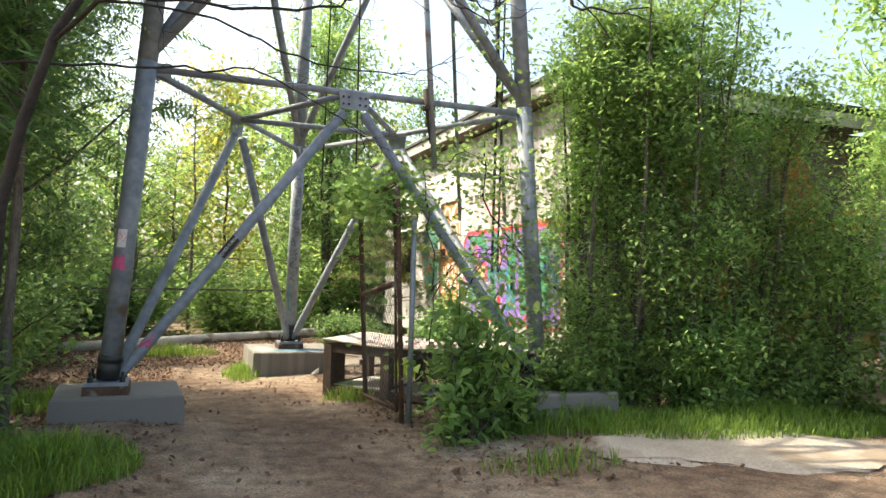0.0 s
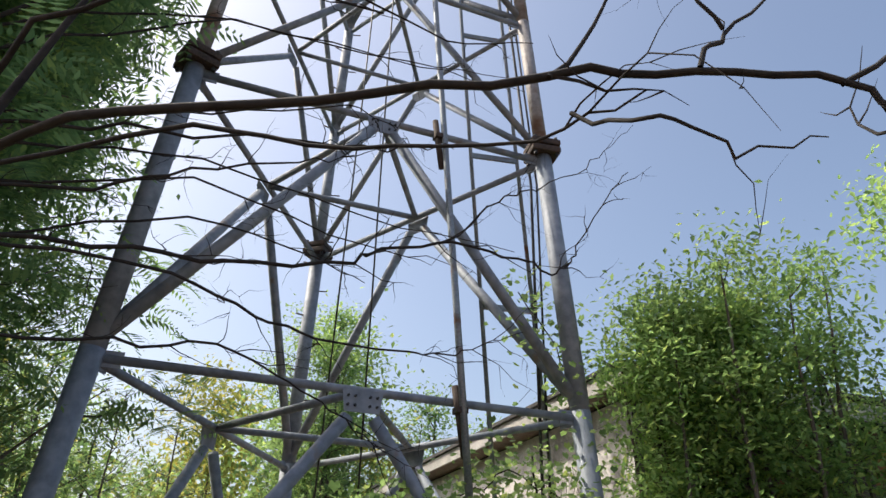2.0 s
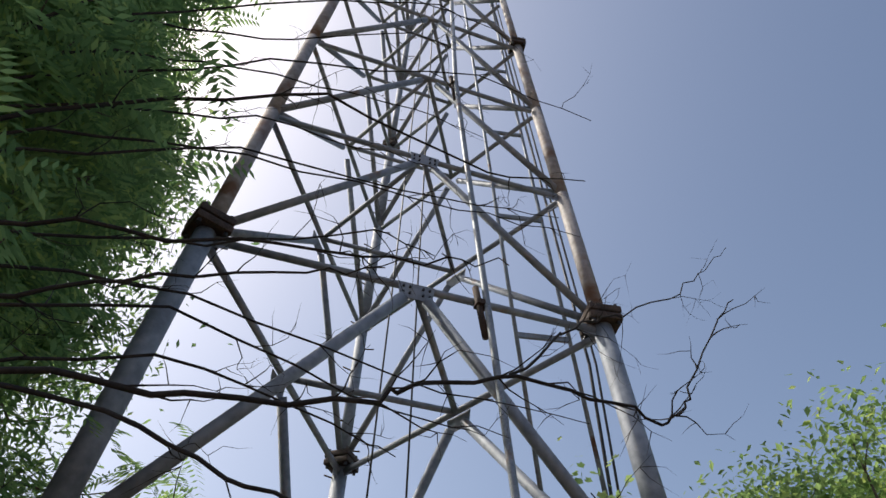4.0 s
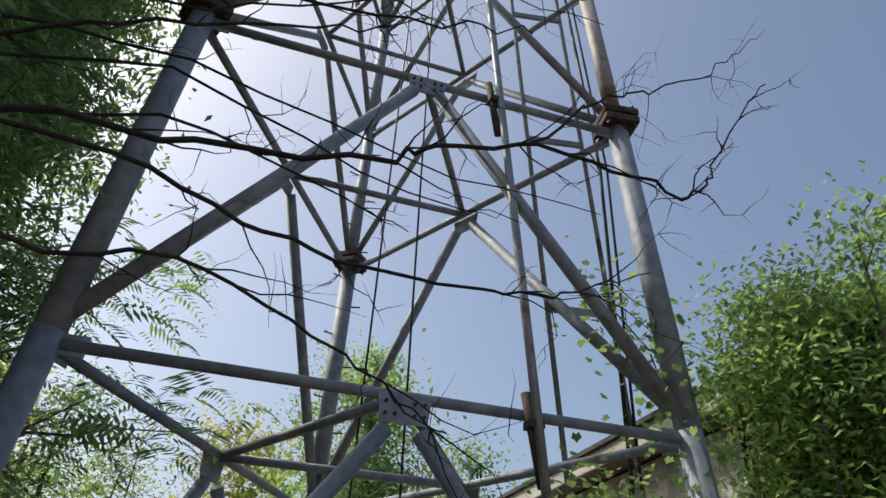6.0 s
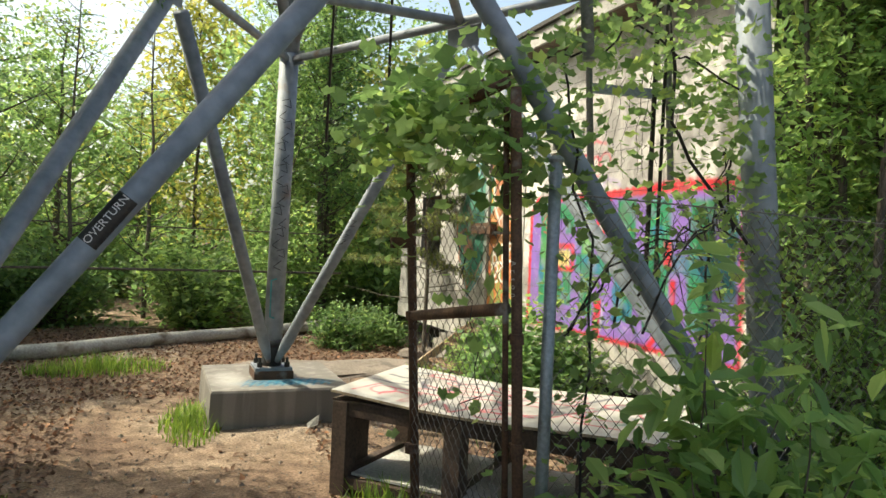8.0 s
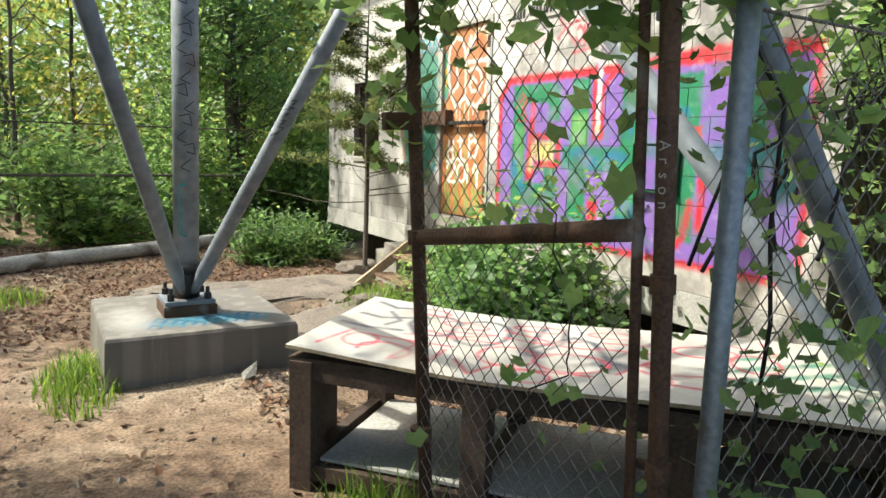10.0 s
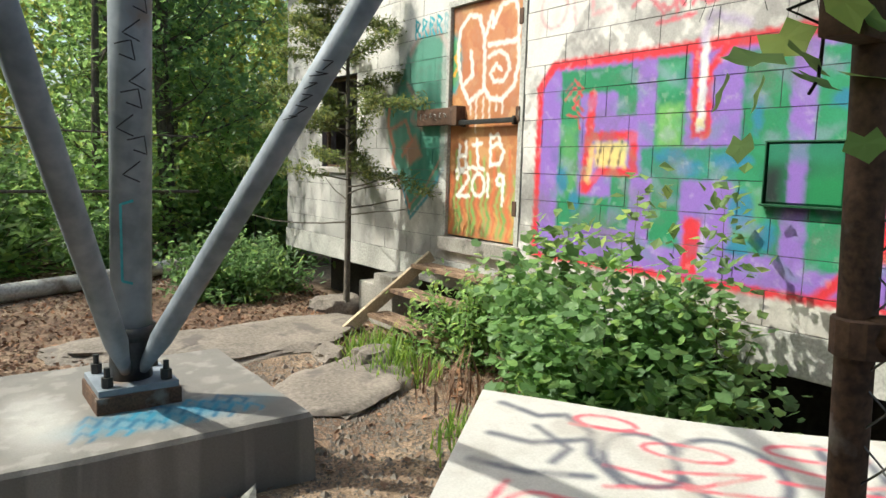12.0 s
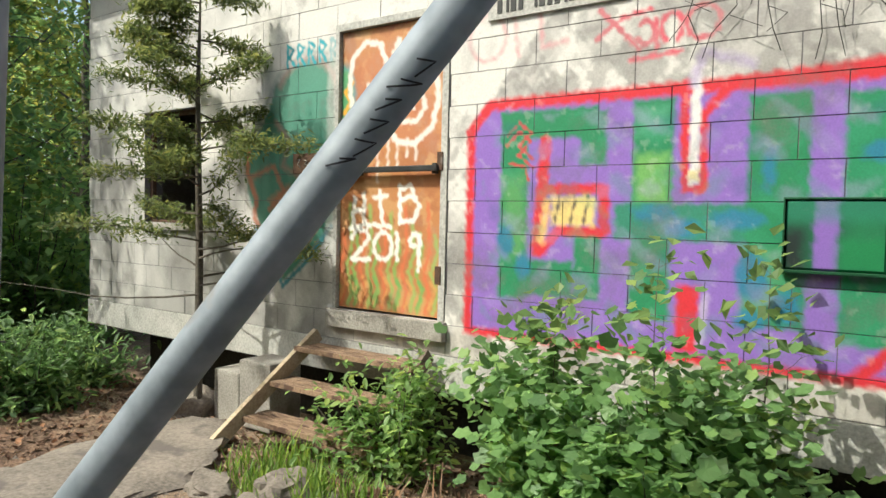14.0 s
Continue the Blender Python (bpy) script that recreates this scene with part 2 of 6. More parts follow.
def leaf_cloud(name, centres, size, material, parent=None, seed=1, droop=0.3, width=0.5, spread=0.35, fine=False):
    """A folded blade at each centre, turned at random: four corners, or six when fine."""
    g = np.random.default_rng(seed)
    C = np.asarray(centres, dtype=np.float64)
    n = len(C)
    a = g.uniform(0, 2 * np.pi, n)
    tilt = g.normal(-droop, 0.5, n)
    L = size * g.uniform(1 - spread, 1 + spread, n)
    d = np.stack([np.cos(a) * np.cos(tilt), np.sin(a) * np.cos(tilt), np.sin(tilt)], 1)
    s = np.stack([-np.sin(a), np.cos(a), g.normal(0, 0.45, n)], 1)
    s /= np.linalg.norm(s, axis=1)[:, None]
    up = np.cross(d, s)
    W = (L * width)[:, None]
    L = L[:, None]
    p0 = C - d * L * 0.5
    p2 = C + d * L * 0.5
    p1 = C + s * W * 0.5 - d * L * 0.08 + up * W * 0.12
    p3 = C - s * W * 0.5 - d * L * 0.08 + up * W * 0.12
    if fine:
        lift = up * W * 0.14
        bow = up * L * g.normal(0, 0.05, (n, 1))
        a1, a2 = C - d * L * 0.24 + lift, C + d * L * 0.14 + lift + bow
        six = [p0, a1 + s * W * 0.46, a2 + s * W * 0.42, p2 - up * L * 0.06, a2 - s * W * 0.42, a1 - s * W * 0.46]
        V = np.stack(six, 1).reshape(-1, 3)
        o = np.arange(n)[:, None] * 6
        return fast_mesh(name, V, np.concatenate([o + np.array([0, 1, 2, 3]), o + np.array([0, 3, 4, 5])]), material, parent)
    V = np.stack([p0, p1, p2, p3], 1).reshape(-1, 3)
    Q = np.arange(n * 4).reshape(n, 4)
    return fast_mesh(name, V, Q, material, parent)


def lobed_cloud(name, centres, size, material, parent=None, seed=1, droop=0.35, spread=0.35, deep=False):
    """Five-lobed leaves, cupped a little and turned at random."""
    g = np.random.default_rng(seed)
    C = np.asarray(centres, dtype=np.float64)
    n = len(C)
    a, tilt, roll = g.uniform(0, 2 * np.pi, n), g.normal(-droop, 0.45, n), g.normal(0, 0.45, n)
    d = np.stack([np.cos(a) * np.cos(tilt), np.sin(a) * np.cos(tilt), np.sin(tilt)], 1)
    flat = np.stack([-np.sin(a), np.cos(a), np.zeros(n)], 1)
    up = np.cross(d, flat)
    s = flat * np.cos(roll)[:, None] + up * np.sin(roll)[:, None]
    up = np.cross(d, s)
    L = (size * g.uniform(1 - spread, 1 + spread, n))[:, None]
    ring = []
    for k in range(10):
        ang = math.pi * (1 - 0.2 * k)
        r = ((0.16, 0.48, 0.41, 0.53, 0.42, 0.62, 0.42, 0.53, 0.41, 0.48) if deep else (0.22, 0.47, 0.42, 0.52, 0.46, 0.58, 0.46, 0.52, 0.42, 0.47))[k]
        ring.append(C + (d * math.cos(ang) + s * math.sin(ang)) * L * r + up * L * (0.10 * (r - 0.3) * (1 if k % 2 else -1)))
    V = np.stack([C] + ring, 1).reshape(-1, 3)
    o = np.arange(n)[:, None] * 11
    Q = np.concatenate([o + np.array([0, 1 + (2 * k) % 10, 1 + (2 * k + 1) % 10, 1 + (2 * k + 2) % 10]) for k in range(5)])
    return fast_mesh(name, V, Q, material, parent)


def frond_cloud(name, bases, length, material, parent=None, seed=1, pairs=8, leaflet=0.34):
    """Pinnate leaves: pairs of narrow leaflets along an arching stalk."""
    g = np.random.default_rng(seed)
    B = np.asarray(bases, dtype=np.float64)
    n = len(B)
    a, rise = g.uniform(0, 2 * np.pi, n), g.normal(0.1, 0.3, n)
    L = (length * g.uniform(0.6, 1.2, n))[:, None]
    out = np.stack([np.cos(a), np.sin(a), np.zeros(n)], 1)
    side = np.stack([-np.sin(a), np.cos(a), np.zeros(n)], 1)
    side = side + np.stack([np.zeros(n), np.zeros(n), g.normal(0, 0.35, n)], 1)
    V = []
    for k in range(pairs):
        t = (k + 1) / pairs
        p = B + out * L * t + np.stack([np.zeros(n), np.zeros(n), rise * t - 0.55 * t * t], 1) * L
        ln = L * leaflet * (1.1 - 0.55 * t)
        for sg in (-1, 1):
            d = side * sg * 0.92 + out * 0.38 + np.array([0, 0, -0.25])
            w = out * ln * 0.15
            V += [p, p + d * ln * 0.4 - w, p + d * ln, p + d * ln * 0.4 + w]
    V = np.stack(V, 1).reshape(-1, 3)
    return fast_mesh(name, V, np.arange(len(V)).reshape(-1, 4), material, parent)


class Canvas:
    """Pigment at points (u, v), laid on shape by shape."""

    def __init__(self, u, v, base):
        self.u, self.v = u, v
        self.c = np.tile(np.array(base, dtype=np.float64), (len(u), 1))
        self.n = (np.sin(u * 61 + np.sin(v * 47) * 2) + np.sin(v * 83 + np.sin(u * 71) * 2)) * 0.004

    def lay(self, d, colour, soft=0.012, alpha=1.0):
        k = np.clip(0.5 - (d + self.n) / soft, 0, 1)[:, None] * alpha
        self.c = self.c * (1 - k) + np.array(colour) * k

    def rect(self, u0, v0, u1, v1, colour, soft=0.015, alpha=1.0):
        cu, cv = (u0 + u1) / 2, (v0 + v1) / 2
        d = np.maximum(np.abs(self.u - cu) - abs(u1 - u0) / 2, np.abs(self.v - cv) - abs(v1 - v0) / 2)
        self.lay(d, colour, soft, alpha)

    def stroke(self, pts, width, colour, soft=0.012, alpha=1.0):
        d = np.full(len(self.u), 9.0)
        for (a, b), (c, e) in zip(pts[:-1], pts[1:]):
            du, dv = c - a, e - b
            t = np.clip(((self.u - a) * du + (self.v - b) * dv) / max(du * du + dv * dv, 1e-9), 0, 1)
            d = np.minimum(d, np.hypot(self.u - a - t * du, self.v - b - t * dv))
        self.lay(d - width / 2, colour, soft, alpha)

    def poly(self, pts, colour, soft=0.015, alpha=1.0, ring=0.0):
        """A filled outline, or its rim alone."""
        d = np.full(len(self.u), 9.0)
        inside = np.zeros(len(self.u), dtype=bool)
        for (a, b), (c, e) in zip(pts, pts[1:] + pts[:1]):
            du, dv = c - a, e - b
            t = np.clip(((self.u - a) * du + (self.v - b) * dv) / max(du * du + dv * dv, 1e-9), 0, 1)
            d = np.minimum(d, np.hypot(self.u - a - t * du, self.v - b - t * dv))
            if abs(dv) > 1e-9:
                inside ^= ((b > self.v) != (e > self.v)) & (self.u < du * (self.v - b) / dv + a)
        self.lay(d - ring / 2 if ring else np.where(inside, -d, d), colour, soft, alpha)

    def oval(self, cu, cv, ru, rv, colour, soft=0.015, alpha=1.0, ring=0.0):
        q = np.hypot((self.u - cu) / ru, (self.v - cv) / rv)
        d = (q - 1) * min(ru, rv)
        self.lay(np.abs(d) - ring / 2 if ring else d, colour, soft, alpha)

    def stain_and_shade(self, region, colour, scale, cut, alpha, seed=0):
        """Dirt and painted shade with ragged edges, kept to a region."""
        f = np.array([noise.fractal(Vector((a * scale, b * scale * 0.6, seed * 5.3)), 1.0, 2.0, 5) if r < 0.3 else -1.0 for a, b, r in zip(self.u, self.v, region)])
        self.lay(np.maximum((cut - f) * 0.3, region), colour, 0.16, alpha)

    def blotches(self, colour, scale, cut, alpha, seed=0):
        """Worn patches."""
        f = np.array([noise.fractal(Vector((a * scale, b * scale, seed * 7.1)), 1.0, 2.0, 5) for a, b in zip(self.u, self.v)])
        self.lay((cut - f) * 0.1, colour, 0.02, alpha)


def pigment(ob, colours):
    at = ob.data.color_attributes.new("pigment", "FLOAT_COLOR", "POINT")
    rgba = np.ones((len(colours), 4), dtype=np.float32)
    rgba[:, :3] = colours
    at.data.foreach_set("color", rgba.ravel())


def arc(cu, cv, ru, rv, a0, a1, n=14):
    return [(cu + ru * math.cos(radians(a0 + (a1 - a0) * i / n)), cv + rv * math.sin(radians(a0 + (a1 - a0) * i / n))) for i in range(n + 1)]


M_GREEN_METAL = surface("green_sheet_metal", (0.008, 0.045, 0.022), (0.02, 0.11, 0.05), 8, 60, 0.45, 0.3, 0.1)
M_CEDAR = leafy("cedar_spray", (0.06, 0.09, 0.03), (0.15, 0.18, 0.055), 0.6, 0.4)
M_FLANGE = surface("dark_rusted_flange", (0.03, 0.022, 0.018), (0.09, 0.06, 0.045), 9, 60, 0.8, 0.2, 0.3)
M_TREAD = surface("splintered_tread", (0.13, 0.075, 0.045), (0.34, 0.23, 0.15), 6, 70, 0.9, 0, 0.6, spots=(0.09, 0.05, 0.035), spot_scale=9, spot_at=(0.55, 0.62), stretch=(6, 1, 1))


# ---- ground ----
def ground_height(x, y):
    h = 0.05 * noise.noise(Vector((x * 0.35, y * 0.35, 0.3))) + 0.02 * noise.noise(Vector((x * 1.7, y * 1.7, 2.0))) + 0.008 * noise.noise(Vector((x * 7, y * 7, 5.0)))
    h += 0.06 * max(0.0, min(1.0, (7.5 - y) / 5.0))
    h += 0.17 * math.exp(-((x + 0.5) ** 2 + (y - 6.5) ** 2) / 1.2)
    if x > 4.0:
        h -= 0.22 * min(1.0, (x - 4.0) / 1.2) * max(0.0, min(1.0, (y - 7.6) / 1.0))
    return h - 0.03


def grade(lo, hi, fine_lo, fine_hi, step, growth=1.35):
    out = [fine_lo]
    while out[-1] < fine_hi:
        out.append(out[-1] + step)
    s = step
    while out[-1] < hi:
        s *= growth
        out.append(out[-1] + s)
    s = step
    while out[0] > lo:
        s *= growth
        out.insert(0, out[0] - s)
    return out


M_SOIL, n_, l_, b_ = mat("trodden_soil", 0.95)
co_ = n_.new("ShaderNodeNewGeometry")
noises = []
for sc, det in ((0.55, 4), (6.0, 8), (55.0, 6)):
    t_ = n_.new("ShaderNodeTexNoise")
    t_.inputs["Scale"].default_value, t_.inputs["Detail"].default_value = sc, det
    l_.new(co_.outputs["Position"], t_.inputs["Vector"])
    noises.append(t_)
r1_ = ramp(n_, [(0.36, (0.175, 0.110, 0.075)), (0.52, (0.30, 0.215, 0.152)), (0.66, (0.39, 0.315, 0.245))])
l_.new(noises[0].outputs["Fac"], r1_.inputs[0])
r2_ = ramp(n_, [(0.35, (0.55, 0.5, 0.46)), (0.65, (1.1, 1.08, 1.05))])
l_.new(noises[1].outputs["Fac"], r2_.inputs[0])
mx_ = n_.new("ShaderNodeMix")
mx_.data_type, mx_.blend_type = "RGBA", "MULTIPLY"
mx_.inputs["Factor"].default_value = 1.0
l_.new(r1_.outputs[0], mx_.inputs["A"])
l_.new(r2_.outputs[0], mx_.inputs["B"])
r3_ = ramp(n_, [(0.38, (0.6, 0.58, 0.55)), (0.62, (1.15, 1.15, 1.15))])
l_.new(noises[2].outputs["Fac"], r3_.inputs[0])
my_ = n_.new("ShaderNodeMix")
my_.data_type, my_.blend_type = "RGBA", "MULTIPLY"
my_.inputs["Factor"].default_value = 1.0
l_.new(mx_.outputs["Result"], my_.inputs["A"])
l_.new(r3_.outputs[0], my_.inputs["B"])
l_.new(my_.outputs["Result"], b_.inputs["Base Color"])
bp_ = n_.new("ShaderNodeBump")
bp_.inputs["Strength"].default_value, bp_.inputs["Distance"].default_value = 0.8, 0.02
l_.new(noises[2].outputs["Fac"], bp_.inputs["Height"])
l_.new(bp_.outputs[0], b_.inputs["Normal"])

GX, GY = grade(-700, 700, -4, 9, 0.11), grade(-700, 700, -1.5, 17, 0.11)
gv = [(x, y, ground_height(x, y)) for y in GY for x in GX]
gq = [(j * len(GX) + i, j * len(GX) + i + 1, (j + 1) * len(GX) + i + 1, (j + 1) * len(GX) + i) for j in range(len(GY) - 1) for i in range(len(GX) - 1)]
ground = fast_mesh("ground", gv, gq, M_SOIL)
ground.data.polygons.foreach_set("use_smooth", [True] * len(gq))
tagged(ground, "trodden brown soil with grit and patches of pale dust", "ground", kind="structure")


# ---- lattice tower ----
TC = Vector((1.78, 8.26, 0))
LEVELS = [0.30, 3.30, 6.00, 8.00, 9.90, 11.85, 13.8, 15.7, 17.5, 19.2]
FOOT_Z = [0.34, 0.30, 0.30]
FEET = [(-0.352, 7.035), (1.828, 10.845), (3.83, 6.888)]
HEADS = [(0.030, 7.228), (1.836, 10.400), (3.520, 7.196)]  # where the legs stand at 6.03 m


def leg_point(k, z):
    t = (z - 0.30) / 5.73
    return Vector((FEET[k][0] + (HEADS[k][0] - FEET[k][0]) * t, FEET[k][1] + (HEADS[k][1] - FEET[k][1]) * t, z))


tower = thing("lattice_tower", "grey galvanised three-legged lattice radio tower on concrete pads", "tower")
tower.location = TC


def under(ob, parent):
    """Parent without moving."""
    ob.parent = parent
    ob.matrix_parent_inverse = Matrix.Translation(-parent.location)
    return ob


def tpipe(name, a, b, r, material, sides=14, label=""):
    return under(tube(name, [a, b], r, material, None, sides, label), tower)


def bolts(centre, normal, across, up, nu, nv, du, dv, r=0.012, h=0.02):
    bm = bmesh.new()
    normal, across, up = Vector(normal).normalized(), Vector(across).normalized(), Vector(up).normalized()
    for i in range(nu):
        for j in range(nv):
            p = Vector(centre) + across * ((i - (nu - 1) / 2) * du) + up * ((j - (nv - 1) / 2) * dv) + normal * h * 0.5
            bmesh.ops.create_cone(bm, cap_ends=True, segments=6, radius1=r, radius2=r * 0.85, depth=h, matrix=Matrix.Translation(p) @ normal.to_track_quat("Z", "Y").to_matrix().to_4x4())
    return bm


def gusset(centre, across, up, w, h, taper, material=None):
    """A bolted plate: wider above than below."""
    across, up = Vector(across).normalized(), Vector(up).normalized()
    nrm = across.cross(up)
    bm = bmesh.new()
    ring = [(-w / 2, h / 2), (w / 2, h / 2), (w / 2 * taper, -h / 2), (-w / 2 * taper, -h / 2)]
    vs = []
    for s in (-0.006, 0.006):
        vs.append([bm.verts.new(Vector(centre) + across * a + up * b + nrm * s) for a, b in ring])
    bm.faces.new(vs[0][::-1])
    bm.faces.new(vs[1])
    for i in range(4):
        bm.faces.new((vs[0][i], vs[0][(i + 1) % 4], vs[1][(i + 1) % 4], vs[1][i]))
    return under(part("gusset_plate", bm, material or M_STEEL), tower), nrm


for k in range(3):
    for i in range(len(LEVELS) - 1):
        lo, hi = LEVELS[i], LEVELS[i + 1]
        if i == 0:
            lo = 0.58
        r = 0.088 if i < 2 else 0.072 if i < 5 else 0.055
        p, q = leg_point(k, lo), leg_point(k, hi)
        tpipe("leg", p, q, r, M_STEEL if (i < 2 or k == 1) else M_STEEL_OLD, 18)
        if i in (1, 4, 7):
            # square flange plates, bolted face to face
            f = 0.155 if i == 1 else 0.12
            turn = Matrix.Translation(leg_point(k, hi + 0.08)) @ Matrix.Rotation(radians(22 + 30 * k), 4, "Z")
            for dz in (-0.045, 0.045):
                under(part("flange", box((-f, -f, dz - 0.036), (f, f, dz + 0.036), 0.022, turn), M_FLANGE), tower)
            for sx in (-0.74, 0.74):
                for sy in (-0.74, 0.74):
                    bm = bmesh.new()
                    bmesh.ops.create_cone(bm, cap_ends=True, segments=6, radius1=0.02, radius2=0.02, depth=0.235, matrix=turn @ Matrix.Translation((sx * f, sy * f, 0)))
                    under(part("flange_bolt", bm, M_BLACK), tower)
    # foot: dark stub, base plate, grout pad, anchor bolts
    foot = leg_point(k, FOOT_Z[k])
    tpipe("foot_stub", foot + Vector((0, 0, 0.11)), leg_point(k, 0.63), 0.094, M_BLACK, 16, "black-coated foot stub")
    tpipe("collar", leg_point(k, 0.60), leg_point(k, 0.66), 0.104, M_BLACK, 18)
    m = Matrix.Translation(foot)
    under(part("base_plate", box((-0.17, -0.17, 0.075), (0.17, 0.17, 0.105), 0.004, m), M_STEEL), tower)
    under(part("grout_pad", box((-0.18, -0.18, -0.01), (0.18, 0.18, 0.075), 0.008, m), M_RUST, label="rust-stained grout pad"), tower)
    for sx in (-1, 1):
        for sy in (-1, 1):
            bm = bmesh.new()
            mm = m @ Matrix.Translation((sx * 0.125, sy * 0.125, 0.13))
            bmesh.ops.create_cone(bm, cap_ends=True, segments=6, radius1=0.026, radius2=0.026, depth=0.045, matrix=mm)
            bmesh.ops.create_cone(bm, cap_ends=True, segments=10, radius1=0.014, radius2=0.013, depth=0.09, matrix=mm @ Matrix.Translation((0, 0, 0.02)))
            under(part("anchor_bolt", bm, M_BLACK), tower)

BRACES = {}
for i in range(1, len(LEVELS)):
    z, zlo = LEVELS[i], LEVELS[i - 1]
    r_ring = 0.034 if i < 3 else 0.030
    r_diag = 0.050 if i < 3 else 0.038
    mids = []
    for a, b in ((0, 1), (0, 2), (1, 2)):
        pa, pb = leg_point(a, z - 0.06), leg_point(b, z - 0.06)
        d = (pb - pa).normalized()
        out = ((pa + pb) / 2 - Vector((TC.x, TC.y, z))).normalized()
        mid = (pa + pb) / 2
        mids.append(mid)
        tpipe("ring_beam", pa + d * 0.09, pb - d * 0.09, r_ring, M_STEEL, 12)
        for leg, s in ((a, 1), (b, -1)):
            foot = leg_point(leg, zlo + 0.05)
            head = mid - d * s * 0.10 - Vector((0, 0, 0.21 if i == 1 else 0.15)) + out * 0.03
            dv = (head - foot).normalized()
            if i == 1:
                # flattened lower end, let into the black foot
                under(tube("diagonal_brace", [foot + dv * 0.13, foot + dv * 0.22, foot + dv * 0.34, head], [0.024, 0.034, r_diag, r_diag], M_STEEL, None, 16), tower)
            else:
                tpipe("diagonal_brace", foot + dv * 0.06, head, r_diag, M_STEEL, 16)
            BRACES[(i, leg, a, b)] = (foot, head)
        if i < 4:
            g, nrm = gusset(mid - Vector((0, 0, 0.09)) + out * 0.052, d, (0, 0, 1), 0.32, 0.17, 0.85)
            for s in (-1, 1):
                for bu in (-0.035, 0.035):
                    for bv in (-0.035, 0.035):
                        under(part("bolt", bolts(mid + Vector((0, 0, bv - 0.09)) + out * 0.058 + d * (s * 0.085 + bu * 0.8), out, d, (0, 0, 1), 1, 1, 0, 0), M_BLACK), tower)
            for leg, s in ((pa, 1), (pb, -1)):
                gusset(leg + d * s * 0.14, d, (0, 0, 1), 0.15, 0.12, 0.9)
    for u in range(3):
        a, b = mids[u], mids[(u + 1) % 3]
        tpipe("inner_beam", a, b, 0.034 if i < 3 else 0.028, M_STEEL, 10)


# cable ladder and conduits that climb the tower
def riser(name, x, y, z0, z1, r, label, category="pipe"):
    t = thing(name, label, category)
    t.location = (x, y, z0)
    v, f = tube_data([(0, 0, 0), (0, 0, z1 - z0)], r, 10)
    mesh_object("pipe", v, f, M_GALV, t, True)
    return t


ladder = thing("cable_ladder", "galvanised cable ladder climbing inside the tower", "ladder")
ladder.location = (3.30, 7.9, 2.1)
for s in (0, 1):
    tube("rail", [(s * 0.55, -s * 0.1, 0), (s * 0.52 - 1.0, -s * 0.1 + 0.5, 18)], 0.022, M_GALV, ladder, 8)
for j in range(9):
    zz = 0.55 + j * 1.9
    off = Vector((-1.0, 0.5, 0)) * (zz / 18)
    bm = bmesh.new()
    a, b = Vector((0, 0, zz)) + off, Vector((0.54, -0.1, zz)) + off
    bmesh.ops.create_cube(bm, size=1, matrix=Matrix.Translation((a + b) / 2) @ (b - a).to_track_quat("X", "Z").to_matrix().to_4x4() @ Matrix.Diagonal(((b - a).length, 0.03, 0.06, 1)))
    part("rung", bm, M_GALV, ladder)
for cx, cy, rr in ((0.40, -0.08, 0.016), (0.47, -0.09, 0.012)):
    tube("cable", [(cx, cy, -0.6), (cx + 0.02, cy, 4), (cx - 0.9, cy + 0.5, 18)], rr, M_BLACK, ladder, 6, "black feeder cable")

# step pegs up the far leg
for k in range(34):
    z = 3.7 + 0.36 * k
    p = leg_point(1, z)
    d = Vector((0.95, -0.3, 0)) if k % 2 else Vector((-0.95, -0.3, 0))
    d.normalize()
    tpipe("step_peg", p + d * 0.06, p + d * 0.19, 0.009, M_RUST, 6)

# conduit up the front face, clamped to a stub at every second ring
conduit = thing("conduit", "grey steel conduit clamped upright to the tower's front face", "conduit")
conduit.location = (2.66, 7.12, 2.45)


def face_point(t, z, out=0.10):
    """A point on the front face, t of the way from the near leg to the other, a little proud of the beams."""
    p = leg_point(0, z).lerp(leg_point(2, z), t)
    return p + Vector((0, -out, 0)) - Vector(conduit.location)


tube("pipe", [face_point(0.715, 2.5), face_point(0.695, 4.2), face_point(0.67, 6.0), face_point(0.64, 7.9), face_point(0.61, 9.8), face_point(0.60, 12.5)], 0.03, M_GALV, conduit, 10)
for t, z in ((0.70, 3.16), (0.655, 5.86), (0.60, 9.75)):
    tube("stub", [face_point(t + 0.012, z - 0.36, 0.06), face_point(t - 0.006, z + 0.20, 0.06)], 0.03, M_FLANGE, conduit, 10)
    part("clamp", box((-0.05, -0.05, -0.025), (0.05, 0.05, 0.025), 0.006, Matrix.Translation(face_point(t + 0.004, z, 0.07))), M_FLANGE, conduit)

# thin feeder cables hanging inside the tower
for x, y, x1, y1 in ((2.0, 9.7, 2.0, 8.9), (2.35, 9.2, 2.12, 8.7)):
    fc = thing("feeder_cable", "thin dark feeder cable hanging down inside the tower", "cable")
    fc.location = (x, y, 2.4)
    tube("cable", [(0, 0, 0), ((x1 - x) * 0.5, (y1 - y) * 0.5, 5.5), (x1 - x, y1 - y, 13)], 0.011, M_BLACK, fc, 6)

